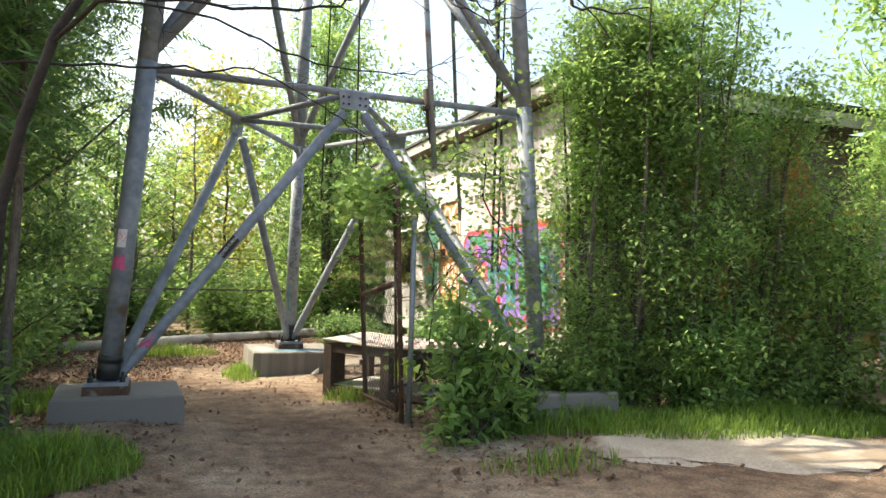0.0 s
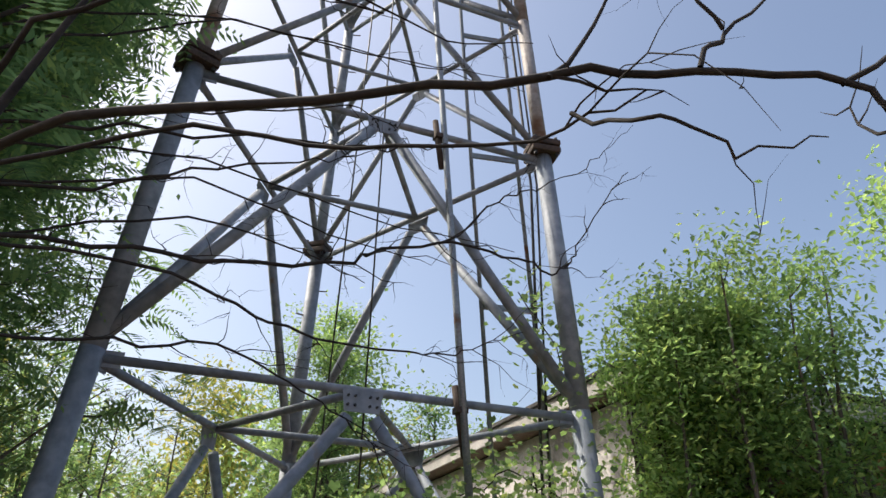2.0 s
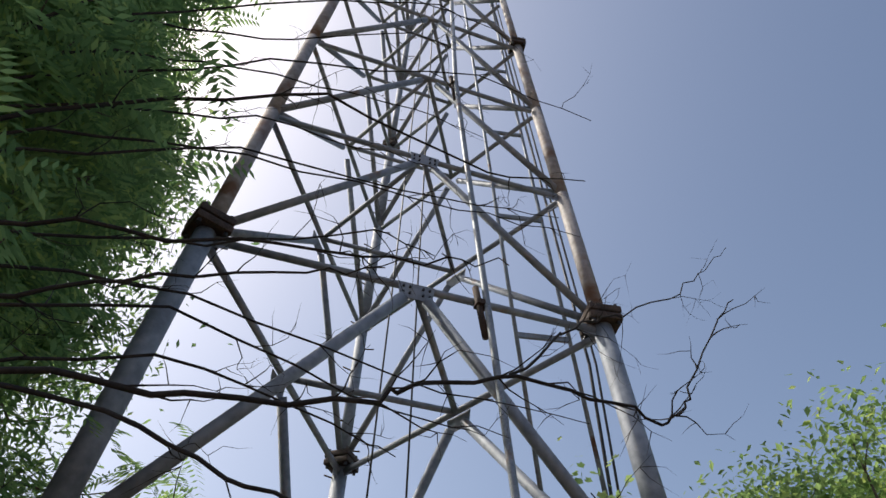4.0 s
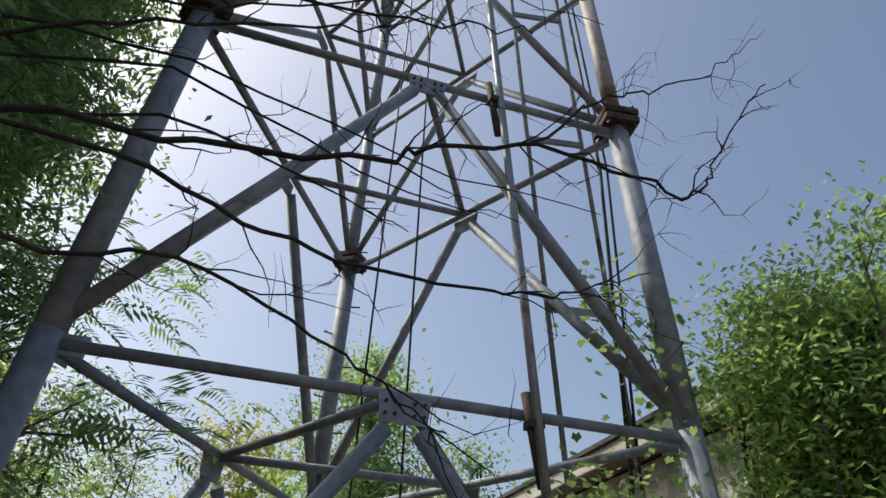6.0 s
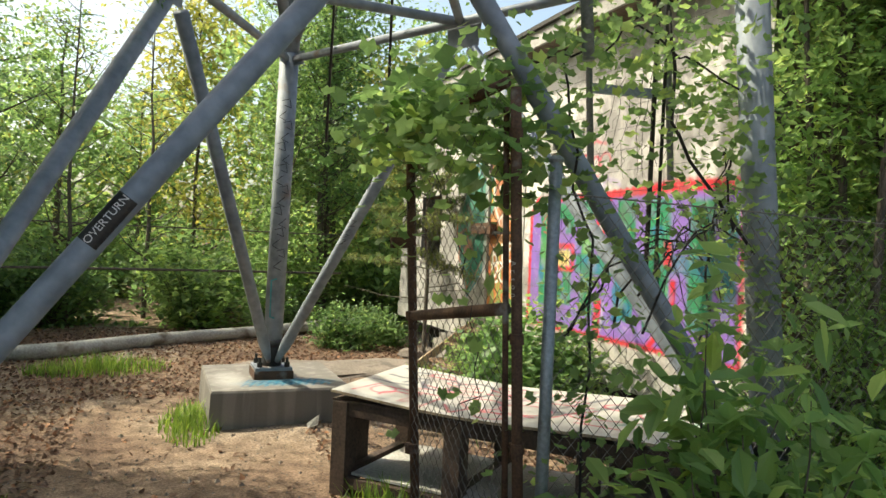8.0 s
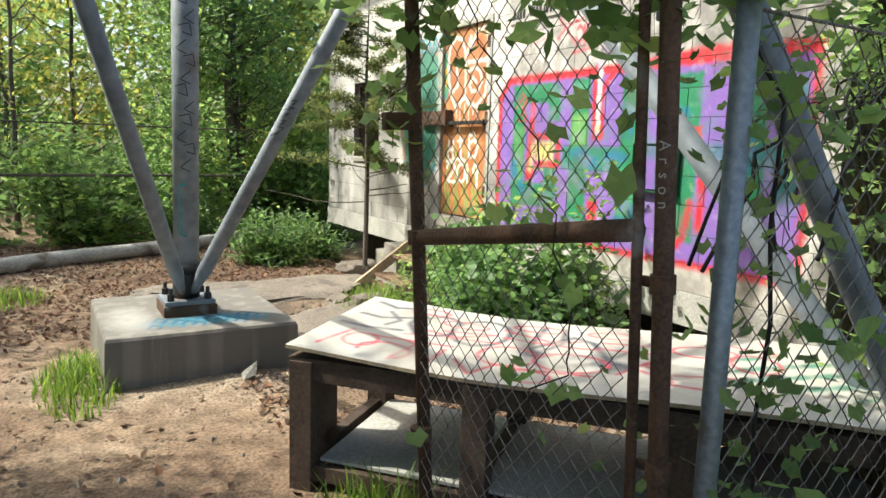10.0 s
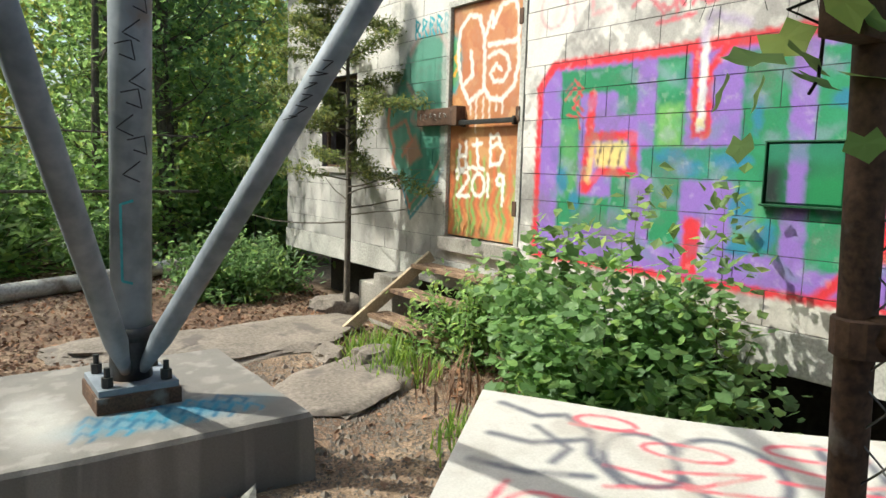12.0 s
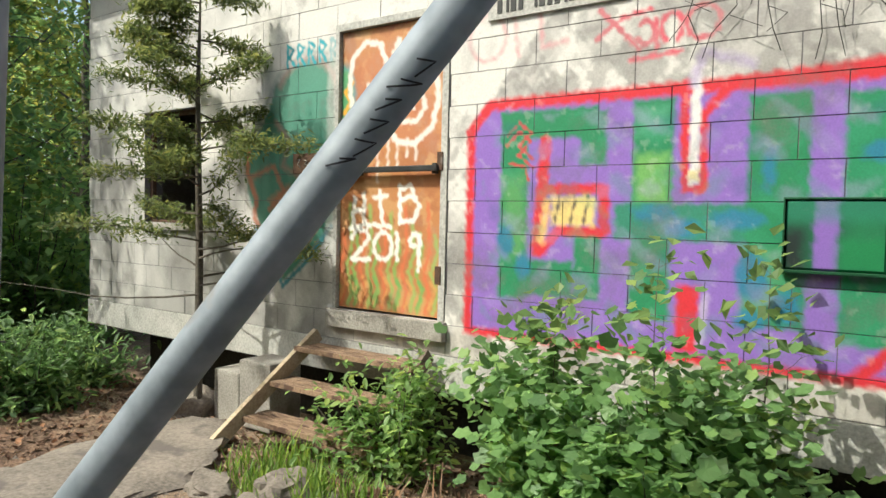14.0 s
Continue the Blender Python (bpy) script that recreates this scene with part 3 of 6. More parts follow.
# ---- concrete pads ----
def pad(cx, cy, hx, hy, top, label, turn=0.0):
    n = 90
    us = np.linspace(-hx, hx, n)
    vs = np.linspace(-hy, hy, n)
    V, Q = [], []
    for b in vs:
        for a in us:
            V.append((a, b, 0.004 * noise.noise(Vector((a * 6 + cx, b * 6, 1)))))
    for j in range(n - 1):
        for i in range(n - 1):
            Q.append((j * n + i, j * n + i + 1, (j + 1) * n + i + 1, (j + 1) * n + i))
    edge = [i for i in range(n)] + [j * n + n - 1 for j in range(1, n)] + [(n - 1) * n + i for i in range(n - 2, -1, -1)] + [j * n for j in range(n - 2, 0, -1)]
    prev = edge
    for out, z in ((0.012, -0.018), (0.02, -0.2), (0.03, -0.55)):
        cur = []
        for e in edge:
            x, y, _ = V[e]
            k = 1 + out / max(hx, hy)
            V.append((x * k, y * k, z + 0.006 * noise.noise(Vector((x * 5, y * 5, z * 9)))))
            cur.append(len(V) - 1)
        for i in range(len(edge)):
            j = (i + 1) % len(edge)
            Q.append((prev[j], prev[i], cur[i], cur[j]))
        prev = cur
    ob = fast_mesh("concrete_pad", V, Q, M_PAD)
    ob.matrix_world = pose(cx, cy, top, 0, 0, turn)
    ob.data.polygons.foreach_set("use_smooth", [False] * len(Q))
    return tagged(ob, label, "concrete pad", "pads of the tower"), np.array(V)


M_PAD = painted("sprayed_concrete", 0.9, (0.17, 0.15, 0.13), 0.6, 120, 0.3)
PAD_GREY = (0.18, 0.165, 0.15)
pad2, pv = pad(1.85, 10.87, 0.595, 0.63, 0.30, "weathered concrete tower pad with blue spray paint on top")
cv = Canvas(pv[:, 0], pv[:, 1], PAD_GREY)
cv.n *= 0.4
cv.blotches((0.15, 0.14, 0.13), 5.0, 0.1, 0.6, 3)
cv.blotches((0.27, 0.25, 0.23), 9.0, 0.25, 0.6, 4)
cv.oval(0.06, -0.34, 0.36, 0.12, (0.04, 0.20, 0.29), 0.12, 0.7)
for a in range(26):
    u0, v0 = -0.34 + 0.028 * a, -0.46 + 0.045 * ((a * 7) % 5)
    cv.stroke([(u0, v0), (u0 + 0.05, v0 + 0.09), (u0 + 0.09, v0 + 0.01), (u0 + 0.06, v0 - 0.03)], 0.017, ((0.008, 0.09, 0.17), (0.015, 0.17, 0.27))[a % 2], 0.016, 0.95)
cv.oval(-0.42, -0.15, 0.12, 0.3, (0.55, 0.53, 0.5), 0.15, 0.5)
pigment(pad2, cv.c)
pad1, pv = pad(-0.26, 7.19, 0.50, 0.42, 0.34, "weathered concrete tower pad with a chipped corner", 3)
pigment(pad1, Canvas(pv[:, 0], pv[:, 1], PAD_GREY).c)
f3 = leg_point(2, 0.3)
pad3, pv = pad(f3.x, f3.y, 0.575, 0.6, 0.30, "weathered concrete tower pad hidden by undergrowth")
pigment(pad3, Canvas(pv[:, 0], pv[:, 1], PAD_GREY).c)

# ---- block building ----
WX = 4.87
Y0, Y1 = 7.95, 16.0
COURSE, UNIT = 0.2032, 0.4064
ROW0 = 2.20 - 8 * COURSE
DOOR = (11.52, 12.53, 0.80, 2.86)
WIN = (14.17, 15.0, 1.37, 2.40)
wall_west = tagged(new("wall_west"), "white-painted concrete block wall covered in graffiti", "wall", kind="structure")


def wall_panel(lo, hi):
    return under(part("wall_core", box(lo, hi), M_MORTAR), wall_west)


TOPZ = ROW0 + 16 * COURSE
for y0, y1, z0, z1 in ((Y0 + 0.01, DOOR[0], ROW0, TOPZ), (DOOR[0], DOOR[1], DOOR[3], TOPZ), (DOOR[1], WIN[0], ROW0, TOPZ), (WIN[0], WIN[1], ROW0, WIN[2]), (WIN[0], WIN[1], WIN[3], TOPZ), (WIN[1], Y1 - 0.01, ROW0, TOPZ), (DOOR[0], DOOR[1], ROW0, DOOR[2] - 0.02)):
    wall_panel((WX + 0.0045, y0, z0), (WX + 0.19, y1, z1))

WHITE, PURPLE, GREEN, TEAL, RED = (0.66, 0.63, 0.60), (0.235, 0.125, 0.46), (0.018, 0.20, 0.085), (0.02, 0.17, 0.30), (0.58, 0.02, 0.035)
LIME, YELLOW, DUSTY = (0.20, 0.42, 0.10), (0.74, 0.55, 0.20), (0.32, 0.33, 0.34)


def mural(c):
    """The paint on the wall: u along y, v up."""
    c.blotches((0.33, 0.31, 0.30), 1.3, 0.05, 0.5, 1)
    c.blotches((0.18, 0.17, 0.165), 3.2, 0.18, 0.55, 2)
    c.blotches((0.24, 0.22, 0.21), 8.0, 0.22, 0.5, 6)
    # low wall beyond the door: grime and tree shade laid on as grey pigment
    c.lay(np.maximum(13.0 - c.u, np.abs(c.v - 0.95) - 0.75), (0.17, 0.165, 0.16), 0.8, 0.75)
    c.lay(np.maximum(c.v - 0.72 - 0.06 * np.sin(c.u * 9) - 0.04 * np.sin(c.u * 31), 8.0 - c.u), (0.42, 0.37, 0.32), 0.12, 0.45)
    for k in range(46):
        a = 8.05 + 0.173 * k + 0.05 * math.sin(k * 5.3)
        top = 3.8 - 0.5 * abs(math.sin(k * 1.9))
        c.stroke([(a, top), (a + 0.01, top - 0.5 - 0.7 * abs(math.sin(k * 2.7)))], 0.05 + 0.04 * abs(math.sin(k)), (0.26, 0.25, 0.24), 0.1, 0.35)
    # great lettered piece: red outline, purple body
    red = RED
    c.rect(8.12, 0.74, 11.37, 2.22, red, 0.03)
    c.rect(8.17, 0.79, 11.31, 2.15, PURPLE, 0.03)
    k = (c.u - 11.36) * 0.75 + (c.v - 2.04) * 0.66
    c.lay(-(k - 0.012), WHITE, 0.02)
    c.lay(np.maximum(np.abs(k + 0.02) - 0.03, np.maximum(np.maximum(c.u - 11.38, c.v - 2.2), 1.9 - c.v)), red, 0.02)
    for a, b, d, e in ((10.50, 1.96, 11.12, 2.13), (10.93, 1.00, 11.12, 2.13), (10.44, 1.80, 10.60, 2.10), (10.62, 1.03, 10.95, 1.24), (10.46, 1.03, 10.62, 1.42)):
        c.rect(a, b, d, e, GREEN, 0.03)
    c.rect(10.94, 1.25, 11.1, 1.75, LIME, 0.08, 0.35)
    c.rect(10.07, 0.95, 10.29, 2.14, GREEN, 0.03)
    c.rect(10.09, 1.58, 10.27, 1.85, LIME, 0.05, 0.7)
    c.rect(10.10, 1.95, 10.27, 2.10, (0.10, 0.35, 0.22), 0.06, 0.6)
    c.rect(9.52, 1.38, 10.38, 1.58, (0.03, 0.20, 0.13), 0.03)
    c.rect(9.42, 0.97, 9.70, 2.12, GREEN, 0.03)
    c.rect(9.52, 1.0, 9.71, 1.36, (0.10, 0.30, 0.14), 0.06, 0.7)
    c.rect(8.95, 0.92, 9.28, 2.10, (0.02, 0.22, 0.10), 0.03)
    c.rect(8.44, 1.0, 8.72, 2.08, GREEN, 0.03)
    c.rect(8.20, 1.25, 8.36, 2.02, (0.02, 0.15, 0.16), 0.05)
    c.rect(8.30, 1.45, 9.0, 1.62, (0.03, 0.16, 0.20), 0.04, 0.8)
    for a, b, ra, rb in ((10.16, 1.53, 0.11, 0.045), (9.74, 1.50, 0.13, 0.05), (10.0, 1.45, 0.09, 0.05), (9.66, 1.22, 0.08, 0.12), (9.50, 1.08, 0.06, 0.09), (9.66, 1.0, 0.08, 0.05), (11.08, 1.35, 0.06, 0.1), (10.95, 1.2, 0.05, 0.08), (9.12, 1.82, 0.09, 0.05), (9.6, 1.75, 0.03, 0.1), (8.55, 1.55, 0.06, 0.12)):
        c.oval(a, b, ra, rb, TEAL, 0.03, 0.9)
    # red inner marks
    c.stroke([(10.82, 1.94), (10.86, 1.30)], 0.075, red, 0.025)
    c.stroke([(10.82, 1.66), (10.45, 1.66), (10.44, 1.42), (10.72, 1.42), (10.84, 1.29)], 0.065, red, 0.025)
    c.rect(10.50, 1.45, 10.77, 1.62, YELLOW, 0.03)
    c.stroke([(10.8, 1.58), (10.83, 1.36)], 0.05, (0.78, 0.45, 0.16), 0.03)
    for a in (10.72, 10.62, 10.54):
        c.stroke([(a, 1.62), (a + 0.03, 1.44)], 0.014, (0.10, 0.07, 0.06), 0.014)
    # spike
    c.stroke([(10.02, 2.2), (10.0, 1.66), (9.915, 1.66), (9.92, 2.04), (9.78, 2.19)], 0.05, red, 0.02)
    c.rect(9.935, 1.68, 9.985, 2.3, (0.70, 0.66, 0.66), 0.02)
    c.rect(9.935, 1.70, 9.985, 1.75, (0.80, 0.68, 0.35), 0.02)
    c.stroke([(9.98, 2.2), (9.93, 2.36), (9.7, 2.28)], 0.05, (0.38, 0.30, 0.50), 0.04, 0.7)
    c.stroke([(9.78, 2.19), (9.3, 2.21), (8.9, 2.24), (8.15, 2.20)], 0.06, red, 0.03)
    c.rect(9.91, 0.8, 10.03, 1.15, red, 0.03)
    c.stroke([(9.88, 1.1), (9.9, 0.85)], 0.04, (0.42, 0.34, 0.55), 0.02)
    c.rect(8.93, 1.52, 9.03, 1.73, (0.62, 0.03, 0.04), 0.02)
    c.rect(8.86, 1.0, 8.93, 1.4, red, 0.03)
    c.stroke([(9.2, 0.77), (9.03, 0.95), (8.98, 1.2)], 0.06, red, 0.03)
    # thin scribbles on the green
    for o in (0.0, 0.05):
        c.stroke([(11.08, 1.98 - o), (11.0, 2.06 - o), (10.92, 2.0 - o), (11.0, 1.92 - o), (10.9, 1.84 - o)], 0.014, (0.48, 0.06, 0.06), 0.012)
    c.stroke([(11.07, 1.82), (10.95, 1.80), (10.93, 1.72)], 0.012, (0.48, 0.06, 0.06), 0.012)
    # red tags above: a short word in script, and worn letters
    tag = (0.62, 0.10, 0.14)
    c.stroke([(10.50, 2.66), (10.28, 2.42)], 0.03, tag, 0.015)
    c.stroke([(10.52, 2.50), (10.36, 2.60), (10.22, 2.62)], 0.028, tag, 0.015)
    c.stroke(arc(10.24, 2.50, 0.05, 0.06, 60, 330), 0.03, tag, 0.015)
    c.stroke([(10.19, 2.57), (10.18, 2.42)], 0.03, tag, 0.015)
    c.stroke(arc(10.10, 2.51, 0.055, 0.075, -60, 240), 0.028, tag, 0.015)
    c.stroke(arc(9.94, 2.52, 0.085, 0.085, 0, 360, 24), 0.028, tag, 0.015)
    c.stroke([(10.32, 2.36), (10.05, 2.38)], 0.028, tag, 0.015)
    c.stroke([(10.42, 2.72), (10.1, 2.74), (9.95, 2.70)], 0.03, tag, 0.02, 0.8)
    pale = (0.60, 0.28, 0.30)
    c.stroke(arc(11.24, 2.60, 0.13, 0.14, 0, 360, 24), 0.022, pale, 0.03, 0.7)
    c.stroke([(11.05, 2.70), (11.02, 2.46)], 0.02, pale, 0.03, 0.7)
    c.stroke([(10.88, 2.76), (10.86, 2.5), (10.7, 2.52)], 0.025, pale, 0.03, 0.8)
    c.blotches(WHITE, 14.0, 0.55, 0.16, 5)
    for o, col in ((0.0, (0.02, 0.10, 0.18)), (0.4, (0.04, 0.30, 0.16)), (0.8, (0.36, 0.28, 0.55))):
        inside = np.maximum(np.maximum(8.2 - c.u, c.u - 11.25), np.maximum(0.85 - c.v, c.v - 2.1))
        wave = np.sin(c.u * 13 + np.sin(c.v * 9 + o * 5) * 1.5 + o * 9) * np.sin(c.v * 17 + np.sin(c.u * 7) * 2 + o * 4)
        c.lay(np.maximum(inside, (0.62 - wave) * 0.05), col, 0.03, 0.28)
    # grey staining and dappled tree shade, both painted round the window and under it
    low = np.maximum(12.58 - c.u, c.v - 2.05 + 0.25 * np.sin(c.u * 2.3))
    c.stain_and_shade(low, (0.20, 0.19, 0.18), 1.1, -0.1, 0.5, 3)
    c.stain_and_shade(low, (0.11, 0.105, 0.10), 2.6, 0.05, 0.6, 4)
    c.stain_and_shade(np.maximum(13.6 - c.u, c.v - 3.6), (0.30, 0.29, 0.28), 1.6, 0.1, 0.5, 7)
    # ragged grey patches on the wall above the lettered piece
    c.stain_and_shade(np.maximum(np.maximum(9.0 - c.u, c.u - 11.4), np.abs(c.v - 2.75) - 0.35), (0.30, 0.28, 0.27), 3.0, 0.05, 0.45, 8)
    # heart-shaped green piece by the door
    heart = [(13.05, 2.60), (12.82, 2.68), (12.55, 2.62), (12.55, 1.45), (12.80, 1.18), (13.08, 0.95), (13.20, 1.20), (13.34, 1.38), (13.50, 1.62), (13.55, 1.85), (13.60, 2.06), (13.38, 2.12), (13.26, 2.30), (13.20, 2.48)]
    c.poly(heart, (0.055, 0.235, 0.165), 0.03, 0.93)
    c.poly([(13.0, 2.45), (12.7, 2.5), (12.65, 1.9), (12.95, 1.7), (13.2, 1.95)], (0.10, 0.30, 0.22), 0.15, 0.6)
    c.poly([(12.85, 1.75), (12.65, 1.6), (12.7, 1.35), (13.05, 1.1), (13.15, 1.5)], (0.035, 0.19, 0.13), 0.12, 0.7)
    for k in range(14):
        a = 12.58 + 0.07 * k
        c.stroke([(a, 1.25 + 0.03 * k), (a + 0.02, 2.45 - 0.04 * abs(k - 6))], 0.03, ((0.16, 0.34, 0.26), (0.03, 0.17, 0.12))[k % 2], 0.06, 0.3)
    rust = (0.50, 0.17, 0.10)
    c.stroke([(13.60, 2.10), (13.50, 2.0), (13.52, 1.82), (13.40, 1.60), (13.42, 1.45), (13.26, 1.22), (13.10, 1.02)], 0.05, rust, 0.03, 0.9)
    c.stroke([(13.45, 1.78), (13.20, 1.86), (13.08, 1.66), (13.24, 1.52)], 0.04, rust, 0.03, 0.75)
    c.poly([(13.26, 1.60), (13.02, 1.72), (12.90, 1.52), (13.12, 1.42)], (0.52, 0.20, 0.12), 0.05, 0.65)
    c.stroke([(13.18, 2.2), (13.02, 2.05), (13.10, 1.86), (12.92, 1.78)], 0.045, (0.42, 0.24, 0.20), 0.04, 0.7)
    c.stroke(arc(12.84, 2.32, 0.34, 0.34, 30, 170), 0.06, (0.50, 0.26, 0.25), 0.05, 0.6)
    c.stroke([(13.62, 2.08), (13.44, 2.10), (13.30, 2.34), (13.16, 2.56), (12.84, 2.72), (12.56, 2.66)], 0.035, (0.16, 0.22, 0.22), 0.05, 0.6)
    c.stroke([(13.40, 1.36), (13.30, 1.34), (13.08, 0.92), (12.80, 1.14), (12.56, 1.40)], 0.035, (0.02, 0.22, 0.28), 0.02, 0.9)
    c.stroke([(13.14, 1.0), (12.82, 1.24), (12.60, 1.50)], 0.02, (0.50, 0.16, 0.10), 0.02, 0.6)
    # blue letters by the lintel
    blue = (0.03, 0.32, 0.38)
    for j in range(5):
        a = 13.05 - 0.115 * j
        c.stroke([(a, 2.62), (a, 2.78), (a - 0.06, 2.74), (a - 0.02, 2.69), (a - 0.07, 2.62)], 0.024, blue, 0.012)
    c.stroke([(13.6, 2.3), (13.4, 2.5), (13.2, 2.45)], 0.12, (0.10, 0.10, 0.11), 0.25, 0.5)
    c.rect(12.54, 1.0, 12.62, 2.9, (0.55, 0.52, 0.5), 0.03, 0.5)


specs = []
for row in range(16):
    z0 = ROW0 + row * COURSE
    off = (10.9 if row % 2 == 1 else 10.9 - UNIT / 2)
    k0 = math.floor((Y0 - off) / UNIT)
    for k in range(k0, int((Y1 - off) / UNIT) + 1):
        a, b = max(off + k * UNIT, Y0), min(off + (k + 1) * UNIT, Y1)
        if b - a < 0.03:
            continue
        spans = [(a, b, z0, z0 + COURSE)]
        for hole in (DOOR, WIN):
            nxt = []
            for p, q, r, s in spans:
                if q <= hole[0] or p >= hole[1] or s <= hole[2] + 0.02 or r >= hole[3] - 0.02:
                    nxt.append((p, q, r, s))
                else:
                    if p < hole[0] - 0.02:
                        nxt.append((p, hole[0], r, s))
                    if q > hole[1] + 0.02:
                        nxt.append((hole[1], q, r, s))
                    if s > hole[3] + 0.02:
                        nxt.append((max(p, hole[0]), min(q, hole[1]), hole[3], s))
                    if r < hole[2] - 0.02:
                        nxt.append((max(p, hole[0]), min(q, hole[1]), r, hole[2]))
            spans = nxt
        specs += spans

rng = np.random.default_rng(4)
blocks, allv, counts = [], [], []
for y0, y1, z0, z1 in specs:
    g = 0.0017
    y0, y1, z0, z1 = y0 + g, y1 - g, z0 + g, z1 - g
    cell = 0.0105 if 8.8 < y0 and y1 < 13.7 and z1 < 2.9 else 0.024
    ny, nz = max(3, int((y1 - y0) / cell)), max(3, int((z1 - z0) / cell))
    ys = np.concatenate([[y0], np.linspace(y0 + 0.0014, y1 - 0.0014, ny), [y1]])
    zs = np.concatenate([[z0], np.linspace(z0 + 0.0014, z1 - 0.0014, nz), [z1]])
    A, B = np.meshgrid(ys, zs)
    X = np.zeros_like(A) + WX + rng.normal(0, 0.0012)
    X[0, :], X[-1, :], X[:, 0], X[:, -1] = WX + 0.0035, WX + 0.0035, WX + 0.0035, WX + 0.0035
    V = np.stack([X.ravel(), A.ravel(), B.ravel()], 1)
    w, h = len(ys), len(zs)
    i, j = np.meshgrid(np.arange(w - 1), np.arange(h - 1))
    i, j = i.ravel(), j.ravel()
    Q = np.stack([j * w + i, (j + 1) * w + i, (j + 1) * w + i + 1, j * w + i + 1], 1)
    blocks.append((V, Q))
    allv.append(V)
    counts.append(len(V))
pts = np.concatenate(allv)
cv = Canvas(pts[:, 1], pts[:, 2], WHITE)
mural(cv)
start = 0
rest_v, rest_q, rest_c = [], [], []
made = 0
for (V, Q), cnt in zip(blocks, counts):
    col = cv.c[start:start + cnt]
    start += cnt
    cy, cz = V[:, 1].mean(), V[:, 2].mean()
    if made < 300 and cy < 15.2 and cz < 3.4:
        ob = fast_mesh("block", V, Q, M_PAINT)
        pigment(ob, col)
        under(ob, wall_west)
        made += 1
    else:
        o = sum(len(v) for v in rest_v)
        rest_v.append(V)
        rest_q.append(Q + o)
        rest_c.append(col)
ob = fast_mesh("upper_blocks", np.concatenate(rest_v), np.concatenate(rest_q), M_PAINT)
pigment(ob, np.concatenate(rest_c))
tagged(under(ob, wall_west), kind="stuff")

# grade beam under the blocks, and the other sides of the building
beam = tagged(part("trim", box((WX - 0.012, Y0, 0.33), (WX + 0.2, Y1, ROW0 - 0.004), 0.006), M_TRIM), "pale concrete beam under the block wall", "beam", kind="structure")
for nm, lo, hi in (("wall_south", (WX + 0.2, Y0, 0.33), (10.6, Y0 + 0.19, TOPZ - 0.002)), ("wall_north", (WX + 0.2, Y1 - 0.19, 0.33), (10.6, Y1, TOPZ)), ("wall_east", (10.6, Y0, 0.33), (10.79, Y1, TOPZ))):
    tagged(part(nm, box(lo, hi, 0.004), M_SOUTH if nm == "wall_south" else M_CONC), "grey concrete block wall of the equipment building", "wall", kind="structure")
tagged(part("floor", box((WX + 0.2, Y0 + 0.19, 0.45), (10.6, Y1 - 0.19, 0.6)), M_CONC), "bare concrete floor of the building", "floor", kind="structure")
tagged(part("ceiling", box((WX + 0.19, Y0 + 0.19, TOPZ - 0.12), (10.6, Y1 - 0.19, TOPZ)), M_SHADE_DARK), "dark ceiling inside the building", "ceiling", kind="structure")
# added box fills the open gap under the beam; its colour paints the shade
tagged(part("skirt", box((WX + 0.5, Y0 + 0.1, -0.6), (WX + 0.7, Y1 - 0.3, 0.34)), M_SHADE_DARK), "near-black box standing for the shaded gap under the building", "footing", kind="structure")


# ---- marks on the tower ----
def wrap(p, q, r, s, a, lift=0.0015):
    """A point s metres along the pipe p-q at the angle a round it (0 faces the path)."""
    d = (q - p).normalized()
    face = Vector((-0.30, -0.95, 0.0))
    face = (face - d * face.dot(d)).normalized()
    side = d.cross(face)
    return p + d * s + (face * math.cos(radians(a)) + side * math.sin(radians(a))) * (r + lift)


def scribble(name, p, q, r, lines, width, material, label):
    """Painted lines round a pipe, as thin ribbons."""
    V, F = [], []
    for line in lines:
        fine = []
        for (s0, a0), (s1, a1) in zip(line[:-1], line[1:]):
            for k in range(5):
                fine.append((s0 + (s1 - s0) * k / 5, a0 + (a1 - a0) * k / 5))
        fine.append(line[-1])
        o = len(V)
        for i, (s, a) in enumerate(fine):
            s1, a1 = fine[min(i + 1, len(fine) - 1)]
            s0, a0 = fine[max(i - 1, 0)]
            ds, da = s1 - s0, (a1 - a0) * math.pi / 180 * r
            ln = max(1e-6, math.hypot(ds, da))
            ns, na = -da / ln * width / 2, ds / ln * width / 2 / r * 180 / math.pi
            V += [wrap(p, q, r, s + ns, a + na), wrap(p, q, r, s - ns, a - na)]
        F += [(o + 2 * i, o + 2 * i + 1, o + 2 * i + 3, o + 2 * i + 2) for i in range(len(fine) - 1)]
    return tagged(under(mesh_object(name, V, F, material, None), tower), label)


M_INK = surface("black_marker", (0.008, 0.008, 0.012), (0.02, 0.02, 0.03), 5, 40, 0.6, 0, 0)
M_CYAN = surface("cyan_paint", (0.03, 0.22, 0.26), (0.06, 0.34, 0.38), 5, 40, 0.7, 0, 0)
M_PINK = surface("pink_paint", (0.45, 0.05, 0.16), (0.60, 0.10, 0.22), 9, 60, 0.7, 0, 0)
M_STICKER_W = surface("white_sticker", (0.55, 0.54, 0.53), (0.72, 0.71, 0.70), 9, 60, 0.6, 0, 0)
lp, lq = leg_point(1, 0.6), leg_point(1, 3.3)
rows_ = []
